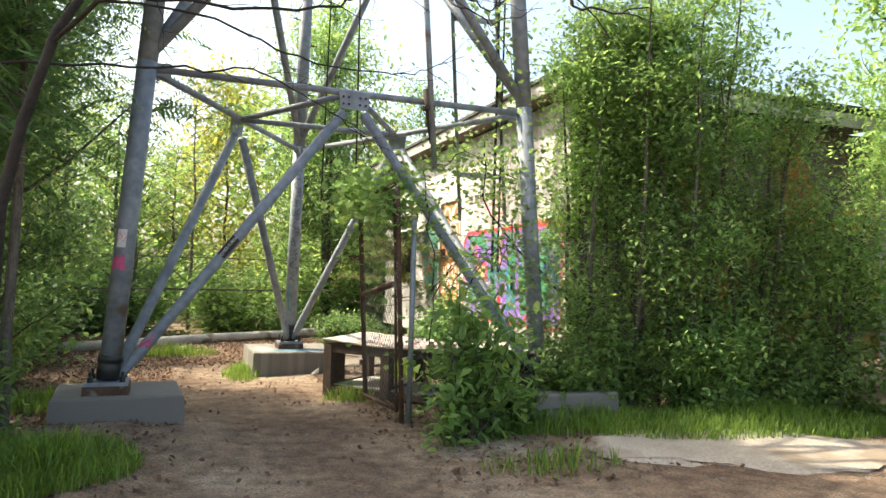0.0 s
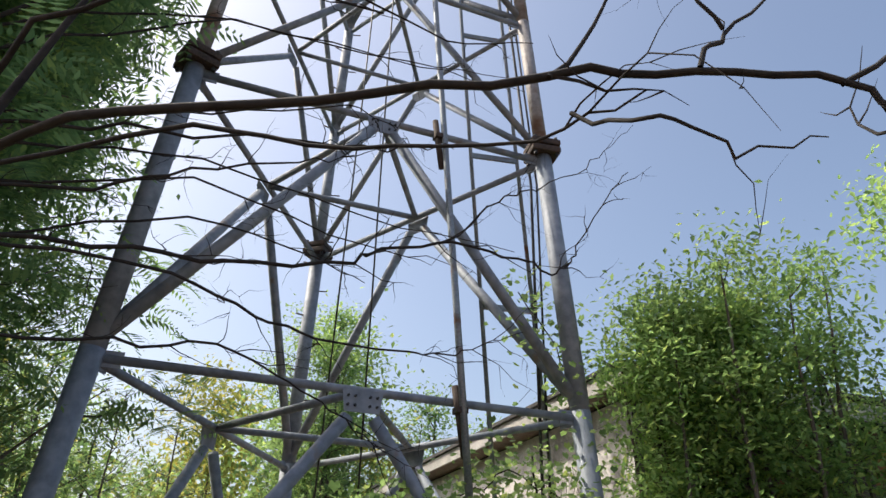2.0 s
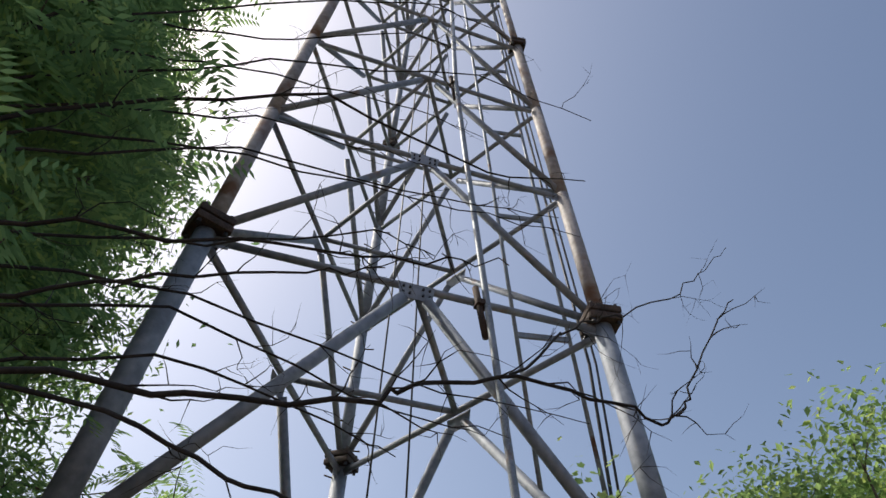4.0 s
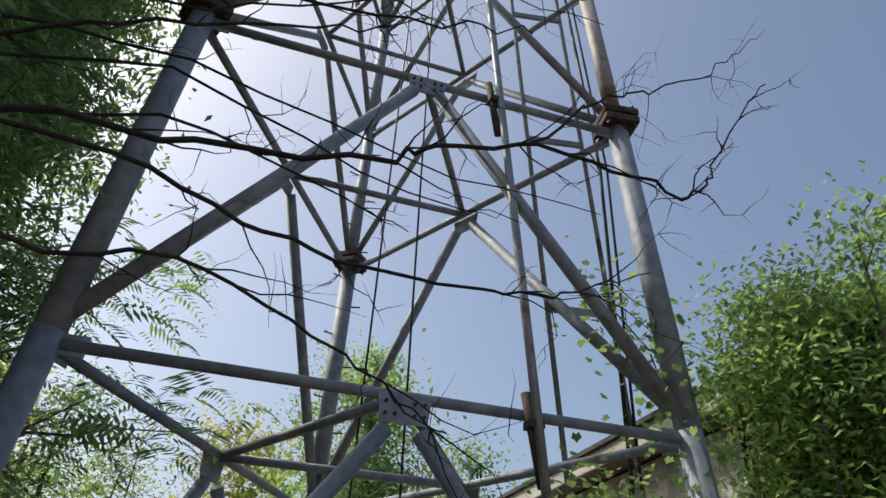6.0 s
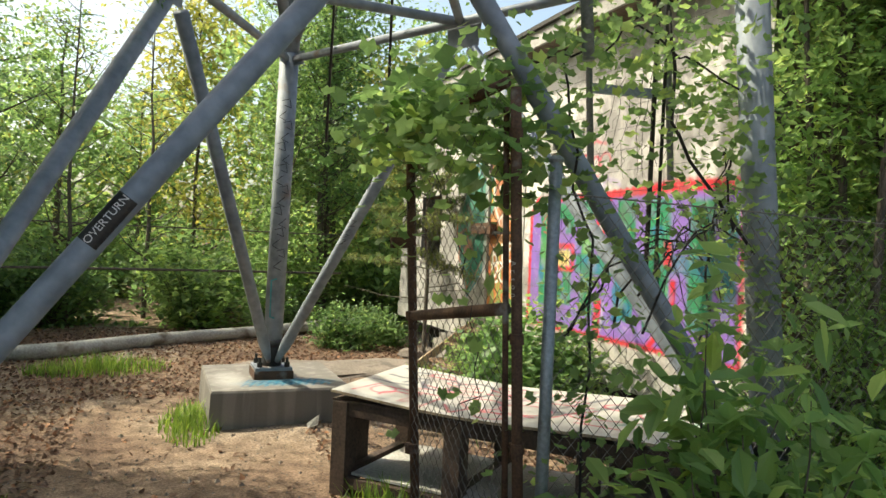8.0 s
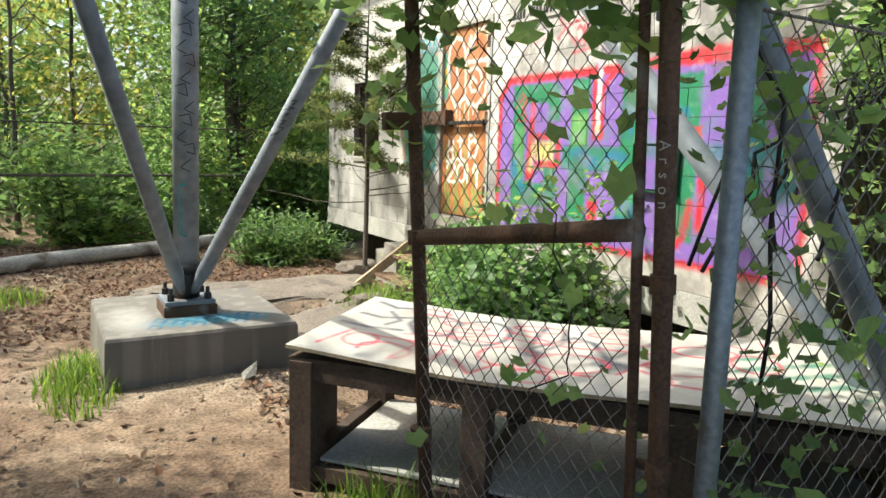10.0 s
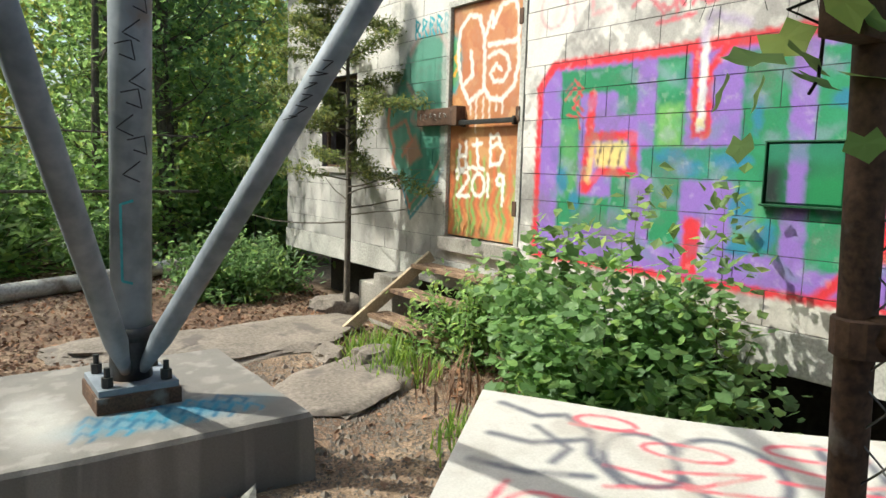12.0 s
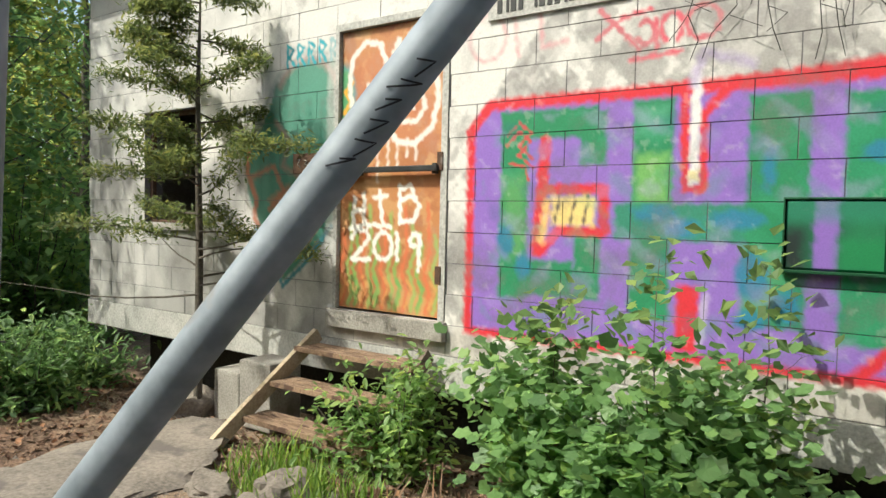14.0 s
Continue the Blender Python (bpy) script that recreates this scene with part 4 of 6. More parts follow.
for k in range(16):
    z = 0.75 + 0.098 * k
    b = 20 * math.sin(k * 2.1)
    rows_.append([(z + 0.05, -20 + b), (z + 0.07, 25 + b), (z - 0.01, 35 + b), (z + 0.01, -5 + b)] if k % 2 else [(z + 0.06, 30 + b), (z, -15 + b), (z - 0.03, 30 + b)])
for line_ in rows_:
    scribble("marker_letter", lp, lq, 0.088, [line_], 0.006, M_INK, "thin black marker letter")
scribble("cyan_line", lp, lq, 0.088, [[(0.28, -18), (0.62, -22), (0.64, 12)], [(0.28, -18), (0.27, 10)]], 0.012, M_CYAN, "cyan spray line")
bp2, m23 = BRACES[(1, 1, 1, 2)]
bp1, m13 = BRACES[(1, 0, 0, 2)]
for k in range(6):
    scribble("marker_letter", bp2, m23, 0.050, [[(1.55 + 0.05 * k, -45 + 12 * ((k * 3) % 4)), (1.60 + 0.05 * k, 0 + 9 * ((k * 5) % 3)), (1.58 + 0.05 * k, -30)]], 0.004, M_INK, "thin black marker letter")


def sticker(p, q, r, s0, s1, a0, a1, material, label, name="sticker"):
    V, F = [], []
    for i in range(5):
        for j in range(9):
            V.append(wrap(p, q, r, s0 + (s1 - s0) * i / 4, a0 + (a1 - a0) * j / 8, 0.002))
    for i in range(4):
        for j in range(8):
            F.append((i * 9 + j, i * 9 + j + 1, (i + 1) * 9 + j + 1, (i + 1) * 9 + j))
    return tagged(under(mesh_object(name, V, F, material, None, True), tower), label)


sticker(bp1, m13, 0.050, 1.50, 1.72, -52, 52, M_BLACK, "black sticker with white capitals")
cu = bpy.data.curves.new("sticker_lettering", "FONT")
cu.body, cu.size, cu.align_x, cu.align_y = "OVERTURN", 0.042, "CENTER", "CENTER"
tmp = bpy.data.objects.new("sticker_lettering", cu)
scene.collection.objects.link(tmp)
me = bpy.data.meshes.new_from_object(tmp.evaluated_get(bpy.context.evaluated_depsgraph_get()))
bpy.data.objects.remove(tmp)
for v in me.vertices:
    a = math.degrees(v.co.y / 0.0535)
    v.co = wrap(bp1, m13, 0.050, 1.61 + v.co.x, -a, 0.0035)
me.materials.append(M_STICKER_W)
tagged(under(new("sticker_lettering", me), tower), "white sticker lettering")
lp, lq = leg_point(0, 0.6), leg_point(0, 3.3)
sticker(lp, lq, 0.088, 1.0, 1.16, -25, 25, M_STICKER_W, "pale sticker with a pink mark")
scribble("pink_tag", lp, lq, 0.089, [[(0.80, -30), (0.92, -20), (0.82, 0), (0.93, 15), (0.80, 25)], [(0.86, -30), (0.88, 25)], [(1.03, -10), (1.13, -5), (1.10, 12), (1.06, 0)]], 0.035, M_PINK, "pink spray tag")
scribble("pink_tag", bp1, m13, 0.050, [[(0.45, -40), (0.55, 10), (0.48, 30), (0.62, 0)]], 0.03, M_PINK, "pink spray tag")

# roof with overhanging eave
roof = thing("roof", "low shed roof with weathered fascia boards and dark shingles", "roof", kind="structure")
roof.location = (WX, Y0, TOPZ)
part("fascia", box((-0.32, -0.35, 0.02), (-0.285, Y1 - Y0 + 0.35, 0.19), 0.004), M_TRIM, roof, "weathered pale fascia board")
part("soffit", box((-0.285, -0.35, 0.02), (0.0, Y1 - Y0 + 0.35, 0.045)), M_WOOD, roof)
bm = bmesh.new()
add_box(bm, (-0.36, -0.38, 0.195), (6.3, Y1 - Y0 + 0.38, 0.24))
bmesh.ops.rotate(bm, cent=(-0.36, 0, 0.2), matrix=Matrix.Rotation(radians(-1), 3, "Y"), verts=bm.verts)
part("deck", bm, M_SHINGLE, roof)
part("gable_board", box((-0.3, -0.37, 0.0), (6.0, -0.34, 0.2), 0.004), M_TRIM, roof)

# door
door = thing("door_1", "rusty orange steel door sprayed with white and green graffiti", "door", kind="structure")
door.location = (WX, DOOR[0], DOOR[2])
DW, DH = DOOR[1] - DOOR[0], DOOR[3] - DOOR[2]
for nm, lo, hi in (("door_frame", (-0.012, 0.0, 0.0), (0.12, 0.05, DH)), ("door_frame", (-0.012, DW - 0.035, 0.0), (0.12, DW, DH)), ("door_frame", (-0.012, 0.05, DH - 0.05), (0.12, DW - 0.035, DH))):
    part(nm, box(lo, hi, 0.003), M_TRIM, door)
n1, n2 = 110, 220
us, vs = np.linspace(0.055, DW - 0.04, n1), np.linspace(0.012, DH - 0.055, n2)
A, B = np.meshgrid(us, vs)
V = np.stack([np.full(A.size, 0.022), A.ravel(), B.ravel()], 1)
i, j = np.meshgrid(np.arange(n1 - 1), np.arange(n2 - 1))
i, j = i.ravel(), j.ravel()
Q = np.stack([j * n1 + i, (j + 1) * n1 + i, (j + 1) * n1 + i + 1, j * n1 + i + 1], 1)
leaf = fast_mesh("door_leaf", V, Q, M_PAINT_CLEAN, door)
part("door_core", box((0.026, 0.055, 0.012), (0.066, DW - 0.04, DH - 0.055)), M_RUST, door)
c = Canvas(A.ravel(), B.ravel(), (0.47, 0.20, 0.075))
c.blotches((0.36, 0.12, 0.05), 3.0, 0.1, 0.6, 3)
c.blotches((0.60, 0.34, 0.15), 6.0, 0.2, 0.6, 8)
c.oval(DW - 0.05, 1.52, 0.13, 0.26, (0.06, 0.28, 0.33), 0.03)
c.oval(DW - 0.05, 1.53, 0.10, 0.22, (0.10, 0.33, 0.14), 0.03)
c.stroke([(DW - 0.14, 1.64), (DW - 0.07, 1.58), (DW - 0.12, 1.5), (DW - 0.06, 1.42)], 0.03, (0.80, 0.36, 0.02), 0.02)
pale = (0.80, 0.72, 0.66)


def on_door(pts):
    """Drawing units, from the door's far top corner, to metres."""
    return [((830 - a) / 268 * DW, (728 - b) / 728 * DH) for a, b in pts]


c.poly(on_door([(690, 60), (800, 60), (800, 320), (690, 300), (640, 340), (600, 250), (610, 90)]), (0.50, 0.17, 0.09), 0.12, 0.5)
for run in ([(640, 160), (650, 230), (612, 262), (600, 215), (592, 150), (600, 85), (632, 52), (668, 62), (686, 120), (690, 200), (690, 280)], [(690, 120), (712, 60), (716, 100)], [(716, 100), (742, 45), (785, 35), (800, 90), (798, 150)], [(702, 150), (798, 152), (803, 210), (790, 275), (752, 312), (712, 305), (690, 275), (640, 312), (612, 262)]):
    c.stroke(on_door(run), 0.042, pale, 0.018, 0.95)
c.stroke(on_door([(704, 185), (735, 172), (765, 188), (774, 225), (756, 258), (724, 258), (712, 232), (730, 210), (746, 226)]), 0.036, pale, 0.018, 0.95)
for a, b in ((645, 345), (665, 400), (690, 360), (712, 372), (735, 340), (755, 350)):
    c.stroke(on_door([(a, 300), (a, b)]), 0.020, pale, 0.02, 0.8)
# tangled flames below
for k in range(15):
    a = 562 + 17 * k
    top = 500 + 45 * math.sin(k * 2.3)
    c.stroke(on_door([(a, 715), (a + 9, 670), (a - 5, 620), (a + 8, 570), (a + 2, top)]), 0.030, ((0.20, 0.40, 0.10), (0.60, 0.15, 0.06), (0.28, 0.42, 0.12))[k % 3], 0.022, 0.85)
for k in range(9):
    a = 575 + 27 * k
    c.stroke(on_door([(a, 705), (a + 14, 660), (a + 2, 640)]), 0.022, ((0.62, 0.30, 0.10), (0.16, 0.36, 0.10))[k % 2], 0.02, 0.8)
# letters and the figures 2 0 1 9
ink = (0.84, 0.80, 0.74)
for run in ([(610, 440), (606, 510)], [(606, 478), (632, 470)], [(634, 430), (634, 505)], [(672, 425), (680, 505)], [(660, 440), (690, 436)], [(720, 415), (722, 500)], [(722, 448), (752, 436), (766, 462), (752, 496), (722, 500)], [(722, 420), (744, 412), (752, 434)],
            [(602, 545), (615, 524), (640, 522), (648, 545), (625, 575), (604, 598), (650, 596)], [(716, 528), (716, 590)], [(745, 545), (752, 528), (768, 532), (766, 556), (748, 556)], [(768, 534), (766, 612)], [(600, 520), (640, 508), (700, 512)]):
    c.stroke(on_door(run), 0.034, ink, 0.016, 0.95)
c.stroke(on_door([(682 + 22 * math.cos(k * 0.45), 560 + 34 * math.sin(k * 0.45)) for k in range(15)]), 0.034, ink, 0.016, 0.95)
c.stroke(on_door([(590, 20), (640, 12), (700, 24), (760, 8), (815, 18)]), 0.03, (0.30, 0.07, 0.05), 0.03, 0.8)
pigment(leaf, c.c)
push_bar = part("push_bar", box((-0.05, 0.06, 0.985), (-0.015, DW - 0.22, 1.025), 0.008), M_BLACK, door, "black steel bar across the door")
for y in (0.09, DW - 0.26):
    part("bar_bracket", box((-0.016, y, 0.97), (0.024, y + 0.03, 1.04), 0.004), M_BLACK, push_bar)
part("lock_box", box((-0.075, DW - 0.24, 0.98), (0.022, DW - 0.14, 1.15), 0.006), M_RUST, door)
hasp = part("hasp", box((-0.065, DW - 0.15, 0.99), (-0.02, DW + 0.38, 1.14), 0.006), M_RUST, door, "rust-brown hasp plate with scratched white letters")
for z in (0.3, 1.05, 1.8):
    part("hinge", box((-0.02, 0.03, z - 0.06), (0.0, 0.075, z + 0.06), 0.004), M_RUST, door)
part("threshold", box((-0.06, -0.02, -0.13), (0.15, DW + 0.02, -0.005), 0.008), M_CONC, door)

# window
win = thing("window_1", "empty dark window opening with a concrete sill", "window", kind="structure")
win.location = (WX, WIN[0], WIN[2])
WW, WH = WIN[1] - WIN[0], WIN[3] - WIN[2]
part("window_sill", box((-0.03, -0.02, -0.05), (0.17, WW + 0.02, 0.0), 0.006), M_CONC, win)
for lo, hi in (((0.06, 0, 0), (0.10, 0.04, WH)), ((0.06, WW - 0.04, 0), (0.10, WW, WH)), ((0.06, 0.04, WH - 0.04), (0.10, WW - 0.04, WH)), ((0.06, 0.04, 0), (0.10, WW - 0.04, 0.04))):
    part("window_frame", box(lo, hi, 0.003), M_RUST, win)

# vent box on the mural
vent = thing("vent_hood", "green and purple painted metal vent box on the block wall", "vent")
vent.location = (WX, 9.09, 1.26)
bm = bmesh.new()
n1, n2 = 26, 20
us, vs = np.linspace(0, 0.43, n1), np.linspace(0, 0.35, n2)
V, Q = [], []
for b in vs:
    for a in us:
        dx = -0.018 - 0.012 * (b / 0.35)
        if a in (us[0], us[-1]) or b in (vs[0], vs[-1]):
            dx = 0.0
        V.append((dx, a, b))
for j in range(n2 - 1):
    for i in range(n1 - 1):
        Q.append((j * n1 + i, (j + 1) * n1 + i, (j + 1) * n1 + i + 1, j * n1 + i + 1))
ob = fast_mesh("vent_cover", V, Q, M_PAINT_CLEAN, vent)
V = np.array(V)
c = Canvas(V[:, 1], V[:, 2], (0.012, 0.11, 0.055))
c.rect(0.20, 0, 0.30, 0.36, PURPLE, 0.02)
c.rect(0.0, 0.1, 0.16, 0.28, (0.02, 0.20, 0.08), 0.08, 0.6)
# shading in the cover's lower left corner, painted as near-black
c.rect(0.34, 0.0, 0.44, 0.20, (0.01, 0.02, 0.02), 0.06)
c.rect(0.0, 0.0, 0.2, 0.16, (0.015, 0.22, 0.07), 0.06, 0.7)
c.rect(0.0, 0.24, 0.44, 0.36, (0.03, 0.24, 0.15), 0.05, 0.5)
pigment(ob, c.c)
for lo, hi in (((-0.036, -0.006, 0.343), (0.0, 0.436, 0.353)), ((-0.05, -0.010, -0.008), (0.0, 0.440, 0.006)), ((-0.034, 0.427, 0.006), (0.0, 0.435, 0.343)), ((-0.034, -0.004, 0.006), (0.0, 0.004, 0.343))):
    part("flange_strip", box(lo, hi, 0.003), M_GREEN_METAL, vent)

# sign above the mural
sign = thing("sign_board", "white sign board with one line of dark lettering", "sign")
sign.location = (WX, 10.33, 2.70)
part("board", box((-0.02, 0, 0), (-0.004, 0.90, 0.30), 0.002), M_TRIM, sign)
for k in range(16):
    w = (0.032, 0.018, 0.036, 0.03)[k % 4]
    if k in (4,):
        continue
    part("letter_bar", box((-0.024, 0.80 - k * 0.048, 0.035), (-0.0205, 0.80 - k * 0.048 + w, 0.115)), M_BLACK, sign)

# wooden steps
steps = thing("wooden_steps", "weathered open wooden steps with splintered treads under the door", "steps")
steps.location = (WX, 12.0, 0)
for s in (-0.40, 0.62):
    bm = bmesh.new()
    a, b = Vector((-0.06, s, 0.60)), Vector((-0.92, s + 0.05, -0.02))
    if s < 0:
        a, b = Vector((-0.06, s, 0.58)), Vector((-0.6, s, 0.12))
    d = b - a
    bmesh.ops.create_cube(bm, size=1, matrix=Matrix.Translation((a + b) / 2) @ d.to_track_quat("X", "Z").to_matrix().to_4x4() @ Matrix.Diagonal((d.length, 0.04, 0.10, 1)))
    part("stringer", bm, M_WOOD_BARE if s > 0 else M_WOOD, steps)
for x, z in ((-0.17, 0.50), (-0.40, 0.29), (-0.62, 0.09)):
    for o in (0, 0.115):
        part("tread", box((x - 0.11 + o, -0.43, z), (x - 0.005 + o, 0.64, z + 0.035), 0.005), M_TREAD, steps)

# concrete footing blocks by the steps
for i, (x, y, z, sx, sy, sz) in enumerate(((4.62, 12.92, 0.0, 0.30, 0.34, 0.40), (4.66, 13.32, -0.05, 0.26, 0.3, 0.32))):
    ob = part("footing_block", box((-sx / 2, -sy / 2, -0.1), (sx / 2, sy / 2, sz), 0.02), M_CONC)
    ob.location = (x, y, z)
    tagged(ob, "chipped concrete footing block under the wall", "block", "footing blocks")

# ---- plywood bench ----
bench = thing("plywood_bench", "white graffitied plywood sheet on a dark brown wooden frame", "bench")
bd = math.degrees(math.atan2(-0.757, 0.653))
bench.matrix_world = pose(1.85, 8.57, 0, 0, 0, bd)
BL_, BW_, BZ_ = 2.44, 0.95, 0.64
n1, n2 = 300, 118
us, vs = np.linspace(0, BL_, n1), np.linspace(0, BW_, n2)
A, B = np.meshgrid(us, vs)


def sag(u, v):
    return BZ_ + 0.02 * np.sin(u / BL_ * math.pi) * -1 + 0.012 * np.cos(u * 3.1 + 0.5) + 0.03 * (v / BW_)


zt = sag(A, B).ravel()
V = np.stack([A.ravel(), B.ravel(), zt], 1)
i, j = np.meshgrid(np.arange(n1 - 1), np.arange(n2 - 1))
i, j = i.ravel(), j.ravel()
Q = np.stack([j * n1 + i, j * n1 + i + 1, (j + 1) * n1 + i + 1, (j + 1) * n1 + i], 1)
top = fast_mesh("sheet_top", V, Q, M_PAINT_CLEAN, bench)
c = Canvas(A.ravel(), B.ravel(), (0.53, 0.505, 0.47))
c.n *= 0.25
red, ink = (0.58, 0.07, 0.11), (0.07, 0.075, 0.11)
for pts_ in ([(0.08, 0.86), (0.2, 0.80), (0.28, 0.84), (0.36, 0.74), (0.36, 0.58), (0.44, 0.45)], [(0.08, 0.62), (0.2, 0.60), (0.34, 0.68)], [(0.06, 0.44), (0.2, 0.42), (0.36, 0.46)], arc(0.72, 0.62, 0.14, 0.20, 0, 360, 24), [(1.0, 0.86), (0.98, 0.5), (1.02, 0.42)], [(1.0, 0.5), (1.16, 0.72), (1.26, 0.66), (1.36, 0.4)], [(1.36, 0.45), (1.45, 0.6), (1.6, 0.85)]):
    c.stroke(pts_, 0.032, ink, 0.022, 0.9)
c.oval(1.03, 0.42, 0.06, 0.05, ink, 0.05)
c.oval(1.37, 0.36, 0.07, 0.06, ink, 0.05)
for pts_ in (arc(0.40, 0.83, 0.09, 0.05, 0, 330, 14), [(0.3, 0.78), (0.52, 0.79)], arc(0.98, 0.80, 0.13, 0.05, 0, 360, 18), [(0.82, 0.72), (1.06, 0.62), (1.2, 0.66)], [(0.84, 0.6), (1.2, 0.56), (1.28, 0.56)], arc(0.92, 0.34, 0.13, 0.13, 30, 330, 18), arc(1.2, 0.34, 0.16, 0.12, 0, 360, 18), [(0.95, 0.2), (1.3, 0.2)], arc(1.34, 0.80, 0.12, 0.05, 0, 360, 14), [(1.3, 0.68), (1.5, 0.68)], [(1.3, 0.58), (1.56, 0.56)], [(0.4, 0.42), (0.62, 0.5), (0.4, 0.54)], [(0.28, 0.32), (0.66, 0.36)], arc(0.40, 0.16, 0.12, 0.10, -60, 200, 14), [(0.62, 0.06), (0.64, 0.3)], [(1.6, 0.5), (1.5, 0.4), (1.6, 0.3), (1.9, 0.34)], arc(1.75, 0.65, 0.14, 0.08, 0, 360, 16), [(1.55, 0.2), (1.8, 0.16)]):
    c.stroke(pts_, 0.021, red, 0.012, 0.9)
for k in range(16):
    u0, v0 = 1.78 + 0.035 * k, 0.25 + 0.06 * ((k * 5) % 7)
    c.stroke([(u0, v0), (u0 + 0.13, v0 + 0.10)], 0.034, (0.04, 0.23, 0.15), 0.035, 0.8)
for pts_ in (arc(0.25, 0.24, 0.08, 0.09, 0, 360, 16), [(0.10, 0.10), (0.16, 0.36)], [(0.46, 0.10), (0.50, 0.30), (0.44, 0.34)], arc(0.62, 0.70, 0.12, 0.05, 0, 360, 14), [(0.55, 0.56), (0.80, 0.62), (0.60, 0.48), (0.84, 0.50)], arc(1.05, 0.12, 0.10, 0.07, 0, 360, 14), [(1.4, 0.25), (1.52, 0.45), (1.62, 0.22), (1.45, 0.36)], arc(1.95, 0.55, 0.10, 0.12, 0, 360, 14), [(1.85, 0.80), (2.05, 0.70), (2.0, 0.88)], [(0.72, 0.20), (0.82, 0.06), (0.90, 0.22)]):
    c.stroke(pts_, 0.019, red, 0.012, 0.9)
for pts_ in (arc(0.50, 0.62, 0.11, 0.16, 30, 330, 18), [(1.1, 0.85), (1.12, 0.60), (1.06, 0.48)], [(0.20, 0.72), (0.30, 0.60), (0.26, 0.50)]):
    c.stroke(pts_, 0.026, ink, 0.02, 0.85)
c.blotches((0.36, 0.32, 0.28), 2.5, 0.25, 0.5, 9)
c.blotches((0.44, 0.41, 0.37), 9.0, 0.2, 0.4, 10)
pigment(top, c.c)
ev, eq = [], []
loop = [(u, 0.0) for u in us] + [(BL_, v) for v in vs[1:]] + [(u, BW_) for u in us[::-1][1:]] + [(0.0, v) for v in vs[::-1][1:-1]]
for u, v in loop:
    z = float(sag(np.float64(u), np.float64(v)))
    ev += [(u, v, z), (u, v, z - 0.016)]
nl = len(loop)
eq = [(2 * i, 2 * i + 1, 2 * ((i + 1) % nl) + 1, 2 * ((i + 1) % nl)) for i in range(nl)]
fast_mesh("sheet_edge", ev, eq, M_WOOD_BARE, bench)
part("sheet_back", box((0.01, 0.01, BZ_ - 0.06), (BL_ - 0.01, BW_ - 0.01, BZ_ - 0.045)), M_BENCH, bench)
for v in (0.02, BW_ - 0.06):
    part("apron", box((0.02, v, BZ_ - 0.15), (BL_ - 0.02, v + 0.04, BZ_ - 0.05), 0.004), M_BENCH, bench)
    part("bottom_rail", box((0.02, v, 0.03), (BL_ - 0.02, v + 0.04, 0.10), 0.004), M_BENCH, bench)
for u in (0.02, 0.82, 1.62, BL_ - 0.13):
    for v in (0.0, BW_ - 0.13):
        part("leg", box((u, v, -0.04), (u + 0.11, v + 0.13, BZ_ - 0.06), 0.005), M_BENCH, bench)
    part("cross_rail", box((u + 0.02, 0.1, BZ_ - 0.15), (u + 0.06, BW_ - 0.1, BZ_ - 0.06), 0.004), M_BENCH, bench)
    part("floor_rail", box((u + 0.02, 0.1, 0.03), (u + 0.08, BW_ - 0.1, 0.13), 0.004), M_BENCH, bench)
part("end_panel", box((0.035, 0.13, 0.10), (0.05, 0.40, BZ_ - 0.15)), M_BENCH, bench)
part("lower_board", box((0.14, 0.07, 0.105), (BL_ - 0.16, BW_ - 0.08, 0.12)), M_TRIM, bench, "dirty pale board lying inside the frame")

# scratched letters on the hasp plate
for k in range(6):
    y = DW + 0.33 - k * 0.075
    tube("scratched_letter", [(-0.0665, y, 1.09), (-0.0665, y - 0.03, 1.10 - 0.02 * (k % 2)), (-0.0665, y - 0.005, 1.06), (-0.0665, y - 0.04, 1.03 + 0.02 * (k % 3))], 0.004, M_TRIM, hasp, 4)


# ---- chain-link gate and fence ----
def link_mesh(name, width, height, parent, cell=0.036, r=0.0022, m=None, sway=0.0):
    """Woven zigzag wires in the plane x-z."""
    V, F = [], []
    n = int(width / cell)
    rows = int(height / (cell * 1.1))
    for k in range(n):
        pts = []
        for j in range(rows + 1):
            s = 1 if (j + k) % 2 else -1
            x = (k + 0.5) * cell + s * cell * 0.52
            z = j * height / rows
            pts.append((x, s * 0.0022 + sway * math.sin(x * 3 + z * 2), z))
        v, f = tube_data(pts, r, 4, False)
        o = len(V)
        V += v
        F += [tuple(i + o for i in q) for q in f]
    if m is not None:
        V = [m @ Vector(v) for v in V]
    return mesh_object(name, V, F, M_WIRE, parent)


GA, GB = Vector((2.135, 7.89, 0)), Vector((2.20, 6.86, 0))
gate = thing("chain_link_gate", "open rusty chain-link gate with a mid rail", "gate")
gate.location = GA
gd = (GB - GA)
gw = gd.length
gdir = gd.normalized()
part_pts = [((0.03, 0.02, 0.06), (-0.02, 0, 2.28)), (gdir * (gw - 0.025) + Vector((0, 0, 0.06)), gdir * (gw - 0.025) + Vector((0, 0, 2.2)))]
for (a, b), rs in zip(part_pts, (0.026, 0.014)):
    tube("stile", [a, b], rs, M_RUST, gate, 10)
for z, r in ((1.20, 0.03), (0.09, 0.022), (2.27, 0.024)):
    tube("rail", [(0, 0, z), gdir * (gw - 0.025) + Vector((0, 0, z + (0.12 if 1 < z < 2 else 0.04 if z > 1 else 0)))], r, M_RUST, gate, 10)
tube("brace_bar", [(0.03, 0.025, 0.1), (0.015, 0.03, 1.25)], 0.012, M_RUST, gate, 8)
rot = gdir.to_track_quat("X", "Z").to_matrix().to_4x4()
